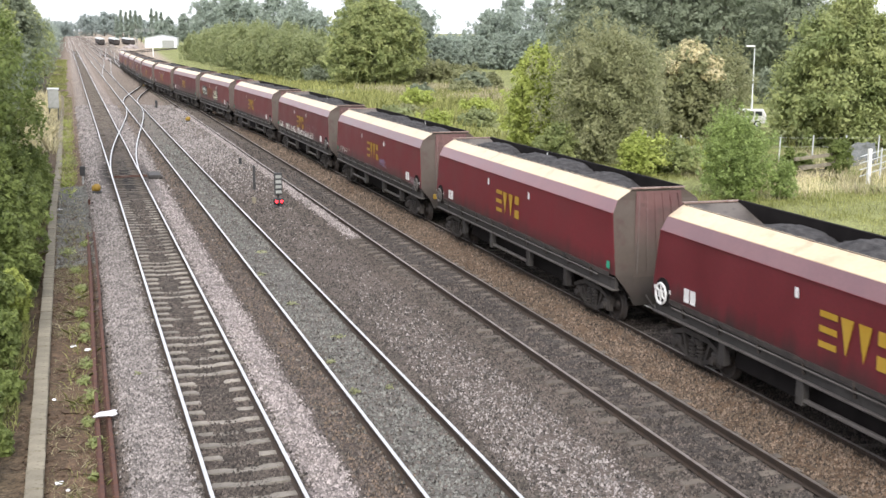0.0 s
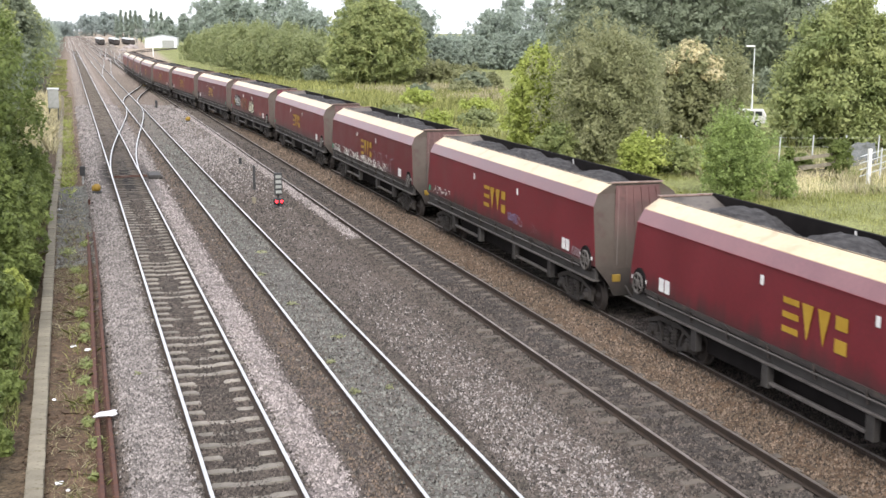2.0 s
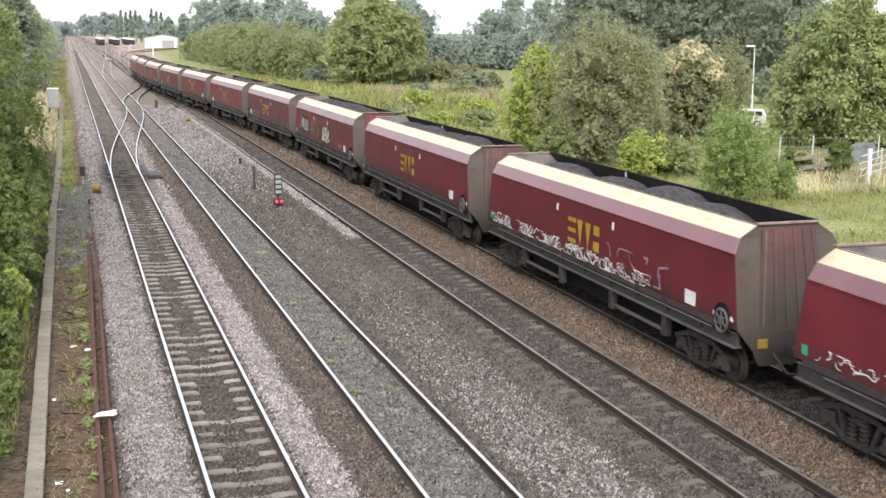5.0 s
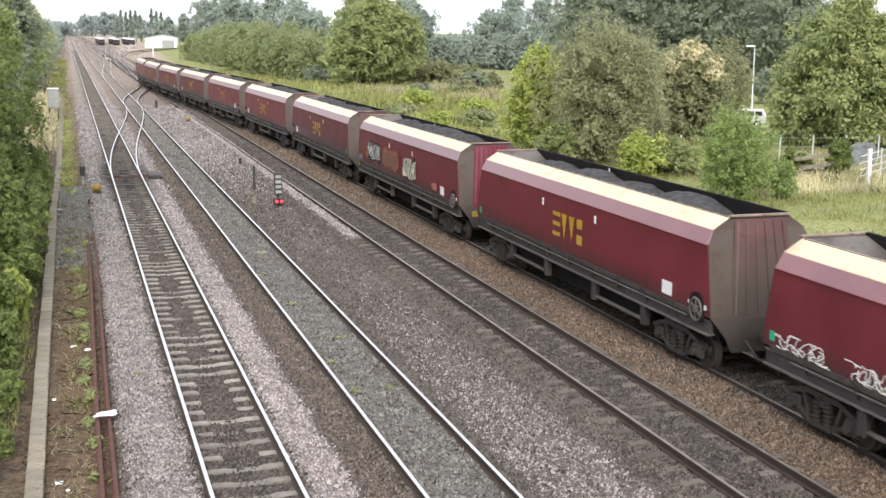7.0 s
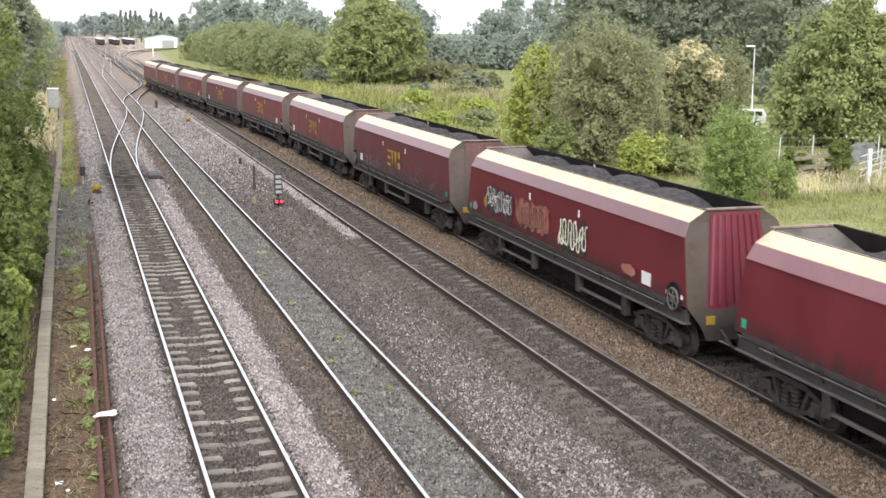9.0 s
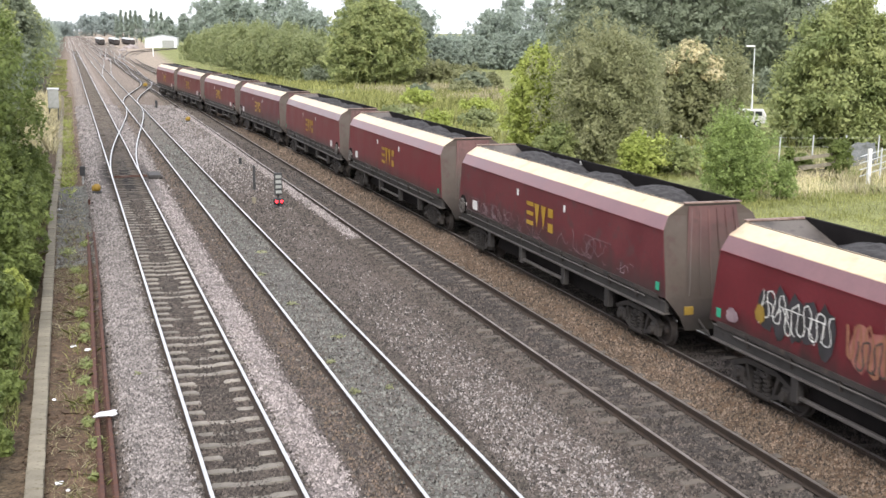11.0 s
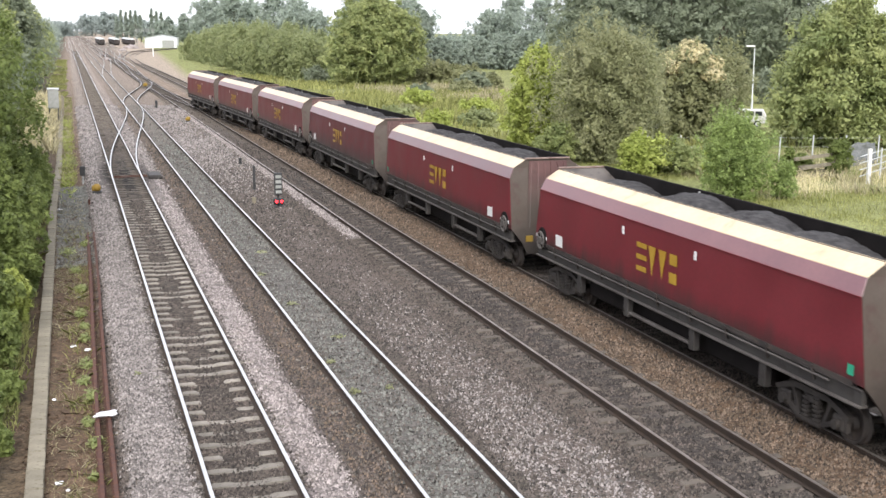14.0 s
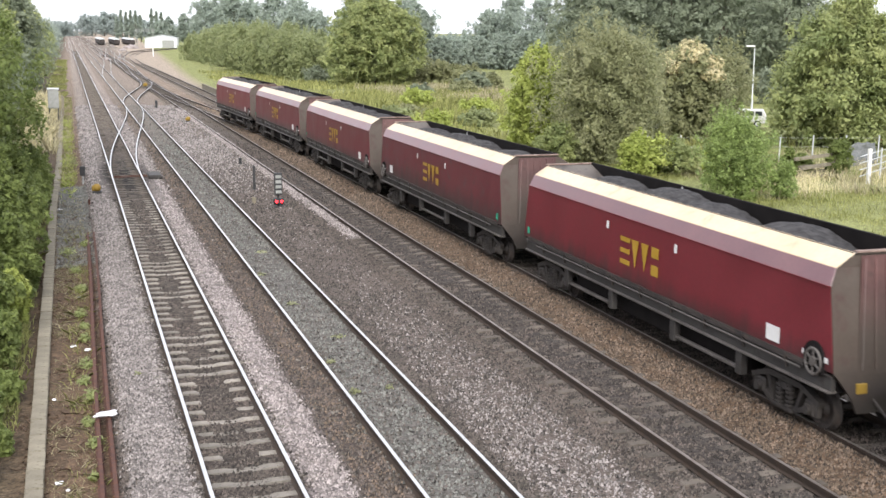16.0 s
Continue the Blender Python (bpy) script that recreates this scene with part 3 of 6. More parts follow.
def side_sheet(bm, s):
    """One side of the hopper, from the second fold down, with a thickness and a notch at both ends."""
    for (x0, z0, o0), (x1, z1, o1) in zip(SECTION[2:], SECTION[3:]):
        ring = [(x0, -TOP - o0, z0), (x0, TOP + o0, z0), (x1, TOP + o1, z1), (x1, -TOP - o1, z1)]
        v = [bm.verts.new((s * x, y, z)) for x, y, z in ring]
        w = [bm.verts.new((s * (x - 0.04), y, z)) for x, y, z in ring]
        for i in range(4):
            bm.faces.new((v[i], v[(i + 1) % 4], w[(i + 1) % 4], w[i]))
        bm.faces.new(v[::-1])
        bm.faces.new(w)
    return bm


def body_mesh(s):
    bm = bmesh.new()
    side_sheet(bm, s)
    # fold bead along the shoulder
    bar(bm, (s * 1.305, -TOP - 0.06, 3.01), (s * 1.305, TOP + 0.06, 3.01), 0.03, 0.025)
    bmesh.ops.recalc_face_normals(bm, faces=bm.faces)
    return bm


def top_sheet(s, ring=((0.72, -TOP, 3.62), (0.72, TOP, 3.62), (1.15, TOP, 3.352), (1.15, -TOP, 3.352))):
    bm = bmesh.new()
    v = [bm.verts.new((s * x, y, z)) for x, y, z in ring]
    w = [bm.verts.new((s * (x - 0.01), y, z - 0.045)) for x, y, z in ring]
    for i in range(4):
        bm.faces.new((v[i], v[(i + 1) % 4], w[(i + 1) % 4], w[i]))
    bm.faces.new(v[::-1])
    bm.faces.new(w)
    bmesh.ops.recalc_face_normals(bm, faces=bm.faces)
    bmesh.ops.bevel(bm, geom=bm.edges[:], offset=0.01, segments=1, affect="EDGES", profile=0.5)
    return bm


def end_mesh(e):
    """The sloped end sheet, with its lower corners cut."""
    bm = bmesh.new()
    rows = [(0.72, 3.62, 0.0), (1.14, 3.35, 0.0), (1.29, 3.01, 0.07), (1.315, 1.42, 0.35), (0.95, 0.95, 0.40), (0.8, 0.62, 0.42)]
    outl = [(-x, z, o) for x, z, o in rows] + [(x, z, o) for x, z, o in reversed(rows)]
    a = [bm.verts.new((x, e * (TOP + o + 0.012), z)) for x, z, o in outl]
    b = [bm.verts.new((x, e * (TOP + o - 0.05), z)) for x, z, o in outl]
    n = len(a)
    for i in range(n):
        bm.faces.new((a[i], a[(i + 1) % n], b[(i + 1) % n], b[i]))
    for ring in (a, b):
        for i in range(len(rows) - 1):
            bm.faces.new((ring[i], ring[i + 1], ring[n - 2 - i], ring[n - 1 - i]))
    bmesh.ops.recalc_face_normals(bm, faces=bm.faces)
    # rim along the top edge
    bar(bm, (-0.73, e * (TOP + 0.01), 3.62), (0.73, e * (TOP + 0.01), 3.62), 0.07, 0.05)
    return bm


def end_panel(e):
    """The flat middle panel of the end, a little proud of the corner strips."""
    bm = bmesh.new()
    ring = [(-0.62, 0.012, 3.56), (0.66, 0.012, 3.56), (0.92, 0.36, 1.36), (-0.80, 0.36, 1.36)]
    a = [bm.verts.new((x, e * (TOP + o + 0.012), z)) for x, o, z in ring]
    b = [bm.verts.new((x, e * (TOP + o - 0.02), z)) for x, o, z in ring]
    for i in range(4):
        bm.faces.new((a[i], a[(i + 1) % 4], b[(i + 1) % 4], b[i]))
    bm.faces.new(a)
    bm.faces.new(b[::-1])
    bmesh.ops.recalc_face_normals(bm, faces=bm.faces)
    return bm


def end_rib(e, f, w=0.06, d=0.05):
    bm = bmesh.new()
    bar(bm, (-0.54 + 1.1 * f, e * (TOP + 0.04), 3.50), (-0.70 + 1.5 * f, e * (TOP + 0.37), 1.45), w, d)
    return bm


def coal_mesh(seed):
    """Heaped coal with several humps, lower at the ends."""
    rnd = random.Random(seed)
    humps = [(-4.6 + rnd.uniform(-0.6, 0.6), rnd.uniform(0.42, 0.58)), (-1.5 + rnd.uniform(-0.7, 0.7), rnd.uniform(0.44, 0.62)),
             (1.6 + rnd.uniform(-0.7, 0.7), rnd.uniform(0.44, 0.62)), (4.7 + rnd.uniform(-0.6, 0.6), rnd.uniform(0.42, 0.58))]
    nx, ny = 12, 110
    verts, faces = [], []
    for j in range(ny + 1):
        y = -7.3 + 14.6 * j / ny
        h = max(g * math.exp(-((y - c) / 1.3) ** 2) for c, g in humps)
        h -= 0.35 * (smooth(6.2, 7.3, abs(y)))
        for i in range(nx + 1):
            x = -0.75 + 1.50 * i / nx
            z = 3.13 + h * (1.0 - (x / 0.95) ** 2 * 0.45) + 0.05 * noise.noise((x * 4, y * 4, seed)) + 0.03 * noise.noise((x * 12, y * 12, seed))
            verts.append((x, y, z))
    for j in range(ny):
        for i in range(nx):
            k = j * (nx + 1) + i
            faces.append((k, k + 1, k + nx + 2, k + nx + 1))
    return mesh_of("coal_load", verts, faces, M["coal"])


def liner_mesh():
    """The blackened inner walls above the load."""
    bm = bmesh.new()
    for s in (-1, 1):
        h = 0.0 if s < 0 else 0.04
        bar(bm, (s * 0.74, -TOP + 0.05, 3.38 + h), (s * 0.74, TOP - 0.05, 3.38 + h), 0.03 + h * 1.5, 0.46 + h)
    for e in (-1, 1):
        bar(bm, (-0.74, e * (TOP - 0.08), 3.38), (0.74, e * (TOP - 0.08), 3.38), 0.03, 0.40)
    box(bm, -1.2, 1.2, -7.2, 7.2, 2.4, 2.46)
    return bm


def bogie_side(s):
    """A cast side frame: an arched top bar on two round-capped axle boxes, a spring nest with struts between."""
    bm = bmesh.new()
    x = s * 1.05
    def z_bar(y0, z0, y1, z1, w, h):
        bar(bm, (x, y0, z0), (x, y1, z1), w, h)
    z_bar(-0.55, 0.80, 0.55, 0.80, 0.16, 0.12)
    for e in (-1, 1):
        z_bar(e * 0.52, 0.80, e * 0.98, 0.66, 0.15, 0.11)
        z_bar(e * 0.96, 0.66, e * 1.20, 0.58, 0.14, 0.10)
        z_bar(e * 0.70, 0.36, e * 0.34, 0.22, 0.13, 0.10)
        z_bar(e * 0.62, 0.74, e * 0.40, 0.24, 0.12, 0.09)
        box(bm, x - 0.08, x + 0.08, e * 0.88 - 0.17, e * 0.88 + 0.17, 0.28, 0.60, 0.04)
        rod(bm, (x, e * 0.88, 0.42), (x + 0.16 * s, e * 0.88, 0.42), 0.12, 0.10, 12)
        box(bm, x - 0.05, x + 0.05, e * 1.10 - 0.04, e * 1.10 + 0.04, 0.30, 0.62, 0.01)
    z_bar(-0.36, 0.21, 0.36, 0.21, 0.20, 0.08)
    for y in (-0.17, 0.17):
        for i in range(5):
            rod(bm, (x + 0.02 * s, y, 0.26 + i * 0.09), (x + 0.02 * s, y, 0.31 + i * 0.09), 0.10, None, 9)
        rod(bm, (x + 0.02 * s, y, 0.24), (x + 0.02 * s, y, 0.74), 0.055, None, 8)
    box(bm, x - 0.02, x + 0.10 * s + 0.04, -0.12, 0.12, 0.56, 0.70, 0.02)
    return bm


def axle_mesh():
    bm = bmesh.new()
    rod(bm, (-0.97, 0, 0), (0.97, 0, 0), 0.075, None, 12)
    return bm


def wheel_mesh(s):
    """A steel wheel: flange, tread, web and hub as one turned profile, with three web holes' bosses."""
    bm = bmesh.new()
    profile = [(0.58, 0.10), (0.58, 0.13), (0.70, 0.18), (0.72, 0.34), (0.66, 0.36), (0.66, 0.45), (0.69, 0.45), (0.71, 0.42), (0.82, 0.41), (0.82, 0.35), (0.76, 0.33), (0.76, 0.18), (0.86, 0.13), (0.86, 0.10)]
    seg, rings = 24, []
    for i in range(seg):
        a = 2 * math.pi * i / seg
        rings.append([bm.verts.new((s * x, r * math.cos(a), r * math.sin(a))) for x, r in profile])
    n = len(profile)
    for i in range(seg):
        for k in range(n):
            bm.faces.new((rings[i][k], rings[(i + 1) % seg][k], rings[(i + 1) % seg][(k + 1) % n], rings[i][(k + 1) % n]))
    bmesh.ops.recalc_face_normals(bm, faces=bm.faces)
    return bm


def under_mesh(s):
    """Sole bar with its lip, posts and the lower truss rail."""
    bm = bmesh.new()
    x = s * 1.22
    box(bm, x - 0.05, x + 0.05, -7.85, 7.85, 1.02, 1.33, 0.015)
    box(bm, x - 0.05, x + 0.14, -6.6, 6.6, 1.33, 1.37)
    for y in (-4.65, -1.7, 1.7, 4.65):
        box(bm, x - 0.09, x + 0.07, y - 0.12, y + 0.12, 0.50, 1.04, 0.01)
    return bm


def sole_lip(s):
    """The bottom flange of the sole bar, its edge highlight painted as pale grey."""
    bm = bmesh.new()
    x = s * 1.24
    box(bm, x - 0.10, x + 0.10, -7.85, 7.85, 0.995, 1.04, 0.006)
    box(bm, x - 0.06, x + 0.08, -7.85, 7.85, 1.31, 1.345, 0.006)
    return bm


def lower_rail(s, a, b):
    bm = bmesh.new()
    x = s * 1.22
    box(bm, x - 0.05, x + 0.05, a, b, 0.57, 0.64, 0.01)
    return bm


def pipe_run(s):
    """Air pipes and a cable tray along the sole bar, with clips."""
    bm = bmesh.new()
    for dx, z in ((1.31, 1.40), (1.33, 1.27)):
        rod(bm, (s * dx, -6.9, z), (s * dx, 6.9, z), 0.022, None, 6)
    for i in range(9):
        y = -6.4 + i * 1.6
        box(bm, min(s * 1.24, s * 1.35), max(s * 1.24, s * 1.35), y - 0.012, y + 0.012, 1.25, 1.42)
    return bm


def floor_gear():
    """Hopper bottoms, discharge doors and brake gear between the bogies."""
    bm = bmesh.new()
    for y in (-3.2, -1.05, 1.05, 3.2):
        a = [bm.verts.new((x, y + d, z)) for x, d, z in ((-1.2, -1.0, 1.5), (1.2, -1.0, 1.5), (1.2, 1.0, 1.5), (-1.2, 1.0, 1.5))]
        b = [bm.verts.new((x, y + d, z)) for x, d, z in ((-0.75, -0.5, 0.45), (0.75, -0.5, 0.45), (0.75, 0.5, 0.45), (-0.75, 0.5, 0.45))]
        for i in range(4):
            bm.faces.new((a[i], a[(i + 1) % 4], b[(i + 1) % 4], b[i]))
        bm.faces.new(b)
    bmesh.ops.recalc_face_normals(bm, faces=bm.faces)
    box(bm, -1.15, 1.15, -7.4, 7.4, 1.42, 1.52)
    # plain block added to fill the bays, standing in for their deep shade
    box(bm, -1.0, 1.0, -4.6, 4.6, 0.42, 1.2, 0.05)
    for y in (-6.1, 6.1):
        box(bm, -1.1, 1.1, y - 0.25, y + 0.25, 0.85, 1.2)
    box(bm, -0.12, 0.12, -7.8, 7.8, 0.9, 1.2)
    for y in (-7.7, 7.7):
        box(bm, -1.25, 1.25, y - 0.08, y + 0.08, 0.98, 1.36)
    rod(bm, (-0.5, -4.9, 0.75), (0.5, -4.9, 0.75), 0.2, None, 12)
    rod(bm, (-0.5, 4.7, 0.75), (0.5, 4.7, 0.75), 0.16, None, 12)
    return bm


def coupler_mesh(e):
    bm = bmesh.new()
    box(bm, -0.11, 0.11, min(e * 7.95, e * 8.9), max(e * 7.95, e * 8.9), 0.82, 1.02, 0.03)
    box(bm, -0.17, 0.17, min(e * 8.72, e * 8.95), max(e * 8.72, e * 8.95), 0.76, 1.08, 0.04)
    rod(bm, (-0.45, e * 7.95, 0.9), (-0.4, e * 8.5, 0.55), 0.03)
    rod(bm, (-0.4, e * 8.5, 0.55), (-0.2, e * 8.9, 0.62), 0.03)
    return bm


def handwheel_mesh(s):
    bm = bmesh.new()
    m = Matrix.Translation((s * 1.36, 0, 0)) @ pose(0, 0, 0, 0, 90, 0)
    seg = 20
    ring = []
    for i in range(seg):
        a = 2 * math.pi * i / seg
        ring.append([bm.verts.new(m @ Vector(((0.25 + 0.03 * math.cos(b)) * math.cos(a), (0.25 + 0.03 * math.cos(b)) * math.sin(a), 0.026 * math.sin(b)))) for b in [2 * math.pi * j / 6 for j in range(6)]])
    for i in range(seg):
        for j in range(6):
            bm.faces.new((ring[i][j], ring[(i + 1) % seg][j], ring[(i + 1) % seg][(j + 1) % 6], ring[i][(j + 1) % 6]))
    for i in range(3):
        a = math.pi * i / 3
        rod(bm, m @ Vector((-0.25 * math.cos(a), -0.25 * math.sin(a), 0)), m @ Vector((0.25 * math.cos(a), 0.25 * math.sin(a), 0)), 0.022, None, 6)
    rod(bm, (s * 1.25, 0, 0), (s * 1.39, 0, 0), 0.11, 0.09, 12)
    return bm


def flat(shape, x=-1.336, depth=0.006):
    """A thin painted shape on the side, from lists of outlines in (y, z)."""
    bm = bmesh.new()
    for outl in shape:
        a = [bm.verts.new((x, y, z)) for y, z in outl]
        b = [bm.verts.new((x - depth, y, z)) for y, z in outl]
        n = len(a)
        for i in range(n):
            bm.faces.new((a[i], a[(i + 1) % n], b[(i + 1) % n], b[i]))
        bm.faces.new(a[::-1])
        bm.faces.new(b)
    bmesh.ops.recalc_face_normals(bm, faces=bm.faces)
    return bm


def rect(y0, y1, z0, z1):
    return [(y0, z0), (y1, z0), (y1, z1), (y0, z1)]


# operator's emblem: three plain gold shapes (stacked bars, a pair of wedges, a broken band)
Z0, Z1 = 1.84, 2.54
EMBLEM = (
    [rect(0.52, 1.06, Z0 + k, Z0 + k + 0.12) for k in (0.0, 0.29, 0.58)],
    [[(0.42, Z1), (0.04, Z1), (0.23, Z0)], [(-0.10, Z1), (-0.48, Z1), (-0.29, Z0)]],
    [rect(-1.02, -0.66, Z0 + 0.44, Z1), rect(-1.02, -0.66, Z0, Z0 + 0.26)],
)


def scribble(seed, y0, y1, z0, z1, strokes, width):
    """Illegible looping brush strokes."""
    rnd = random.Random(seed)
    out = []
    for k in range(strokes):
        y = y0 + (y1 - y0) * (k + 0.5) / strokes + rnd.uniform(-0.1, 0.1)
        z = rnd.uniform(z0, z1)
        a = rnd.uniform(0, 6.28)
        w = width * rnd.uniform(0.6, 1.3)
        for _ in range(rnd.randint(3, 7)):
            a += rnd.uniform(-1.3, 1.3)
            ln = rnd.uniform(0.08, 0.22) * (z1 - z0) / 0.4
            y2, z2 = y + math.cos(a) * ln, min(max(z + math.sin(a) * ln * 1.2, z0), z1)
            d = Vector((y2 - y, z2 - z, 0))
            if d.length > 0.02:
                d.normalize()
                q = [(y - d.y * w, z + d.x * w), (y2 - d.y * w * 0.8, z2 + d.x * w * 0.8), (y2 + d.y * w * 0.8, z2 - d.x * w * 0.8), (y + d.y * w, z - d.x * w)]
                out.append(q)
            y, z = y2, z2
    return out


def blob(seed, cy, cz, ry, rz, n=18):
    rnd = random.Random(seed)
    return [(cy + ry * math.cos(a) * rnd.uniform(0.75, 1.1), cz + rz * math.sin(a) * rnd.uniform(0.75, 1.1)) for a in [2 * math.pi * i / n for i in range(n)]]


def bubbles(seed, y0, y1, z0, z1, n, grow=1.0):
    """A row of fat rounded shapes, as in a sprayed piece, that spell nothing."""
    rnd = random.Random(seed)
    w = (y1 - y0) / n
    return [blob(seed + i, y0 + w * (i + 0.5), (z0 + z1) / 2 + rnd.uniform(-0.06, 0.06), w * 0.5 * grow, (z1 - z0) * 0.5 * grow * rnd.uniform(0.85, 1.1), 14) for i in range(n)]


def loops(seed, y0, y1, z0, z1, n, width):
    """One long waving ribbon with uneven crests, as in a sprayed piece that spells nothing."""
    rnd = random.Random(seed)
    w = (y1 - y0) / n
    pts = []
    for k in range(n):
        top, low = z1 - rnd.uniform(0, 0.25) * (z1 - z0), z0 + rnd.uniform(0, 0.25) * (z1 - z0)
        back = rnd.uniform(0.15, 0.5)
        for i in range(12):
            a = 2 * math.pi * i / 12
            pts.append((y0 + w * (k + i / 12) + back * w * math.sin(2 * a) * 0.5, (top + low) / 2 + (top - low) / 2 * math.cos(a)))
    out = []
    for (a0, b0), (a1, b1) in zip(pts, pts[1:]):
        d = Vector((a1 - a0, b1 - b0, 0))
        if d.length > 0.005:
            d.normalize()
            g = width * rnd.uniform(0.7, 1.2)
            e = d * g * 0.5
            out.append([(a0 - e.x - d.y * g, b0 - e.y + d.x * g), (a1 + e.x - d.y * g, b1 + e.y + d.x * g), (a1 + e.x + d.y * g, b1 + e.y - d.x * g), (a0 - e.x + d.y * g, b0 - e.y - d.x * g)])
    return out


WAGON = {}
CARRIED = []  # wagons and their wheelsets, for the keys


def wagon_parts():
    """Meshes that all wagons share."""
    def keep(name, bm, material):
        me = bpy.data.meshes.new(name)
        bm.to_mesh(me)
        bm.free()
        me.materials.append(M[material])
        WAGON[name] = me
    keep("hopper_side_a", body_mesh(-1), "maroon")
    keep("hopper_side_b", body_mesh(1), "maroon")
    keep("dull_side_a", body_mesh(-1), "maroon_dull")
    keep("dull_side_b", body_mesh(1), "maroon_dull")
    keep("top_sheet_a", top_sheet(-1), "cream")
    keep("top_sheet_b", top_sheet(1), "cream")
    low = ((1.152, -TOP, 3.348), (1.152, TOP, 3.348), (1.302, TOP + 0.06, 3.01), (1.302, -TOP - 0.06, 3.01))
    keep("shoulder_a", top_sheet(-1, low), "shoulder")
    keep("shoulder_b", top_sheet(1, low), "shoulder")
    keep("liner", liner_mesh(), "inner")
    keep("sole_a", under_mesh(-1), "frame_grey")
    keep("sole_b", under_mesh(1), "frame_grey")
    for s, nm in ((-1, "a"), (1, "b")):
        keep("pipe_" + nm, pipe_run(s), "frame_light")
        keep("lip_" + nm, sole_lip(s), "frame_light")
        keep("rail_mid_" + nm, lower_rail(s, -1.6, 1.6), "frame_light")
        keep("rail_near_" + nm, lower_rail(s, -4.55, -1.8), "frame_light")
        keep("rail_far_" + nm, lower_rail(s, 1.8, 4.55), "frame_light")
    # near-black here puts the shade under the wagon into the colour
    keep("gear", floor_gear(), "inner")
    keep("bogie_side_a", bogie_side(-1), "bogie_dust")
    keep("bogie_side_b", bogie_side(1), "bogie_dust")
    keep("wheelset", axle_mesh(), "grime")
    keep("wheel_a", wheel_mesh(-1), "grime")
    keep("wheel_b", wheel_mesh(1), "grime")
    bm = bmesh.new()
    box(bm, -0.84, -0.6, -TOP - 0.43, -TOP - 0.36, 1.0, 1.2, 0.01)
    keep("patch", bm, "yellow")
    keep("coupler_near", coupler_mesh(-1), "grime")
    keep("coupler_far", coupler_mesh(1), "grime")
    for e, nm in ((-1, "near"), (1, "far")):
        keep("end_%s" % nm, end_mesh(e), "end_brown")
        for rib in (0, 1):
            keep("panel_%s_%d" % (nm, rib), end_panel(e), "end_bright" if rib else "end_red")
    bm = bmesh.new()
    box(bm, -0.95, 0.95, -0.14, 0.14, 0.40, 0.62, 0.02)
    keep("bolster", bm, "grime")
    for i, outline in enumerate(o for group in EMBLEM for o in group):
        keep("emblem_%d" % i, flat([outline]), "gold")
    keep("tab", flat([rect(-0.06, 0.06, 2.60, 2.80)]), "white")
    keep("plate", flat([rect(-0.24, 0.24, 1.55, 1.87)]), "white")
    keep("plate_half", flat([rect(-0.26, -0.03, 1.55, 1.87), rect(0.03, 0.26, 1.55, 1.87)]), "white")
    keep("green", flat([rect(-0.09, 0.09, 1.55, 1.75)]), "green_plate")
    keep("wheel_dark", handwheel_mesh(-1), "frame_light")
    keep("wheel_white", handwheel_mesh(-1), "white")
    # blackened lower band of the side with brackets
    bm = bmesh.new()
    for s in (-1, 1):
        box(bm, min(s * 1.27, s * 1.345), max(s * 1.27, s * 1.345), -7.6, 7.6, 1.36, 1.46)
        for i in range(9):
            y = -6.4 + i * 1.6
            bar(bm, (s * 1.34, y, 1.44), (s * 1.30, y, 1.14), 0.05, 0.05)
    keep("skirt", bm, "grime")
    # black disc and plate laid on the side paint the shade of a cut-out
    bm = bmesh.new()
    box(bm, -1.352, -1.30, -0.33, 0.33, 1.30, 1.56, 0.02)
    bmesh.ops.create_cone(bm, cap_ends=True, segments=22, radius1=0.33, radius2=0.33, depth=0.05, matrix=Matrix.Translation((-1.33, 0, 1.58)) @ pose(0, 0, 0, 0, 90, 0))
    keep("recess", bm, "inner")
    for e in (-1, 1):
        keep("end_rim_%d" % e, bar(bmesh.new(), (-0.76, e * (TOP + 0.02), 3.645), (0.76, e * (TOP + 0.02), 3.645), 0.11, 0.035), "rim")
        for i in range(6):
            keep("thin_rib_%d_%d" % (e, i), end_rib(e, i / 5, 0.035, 0.022), "end_red")
    for e in (-1, 1):
        keep("end_slope_%d" % e, bar(bmesh.new(), (0, e * (TOP - 0.10), 3.60), (0, e * (TOP - 1.9), 3.02), 1.40, 0.03), "slope")
    keep("stay_tab", bar(bmesh.new(), (0.70, -0.03, 3.38), (0.70, 0.06, 3.64), 0.02, 0.07), "white")
    keep("wheel_tab", flat([rect(-0.05, 0.05, -0.05, 0.05)]), "white")


def put(name, mesh, parent, m=None, label=""):
    ob = new(name, WAGON[mesh] if isinstance(mesh, str) else mesh)
    ob.parent = parent
    if m is not None:
        ob.matrix_basis = m
    if label:
        ob["label"] = label
    return ob


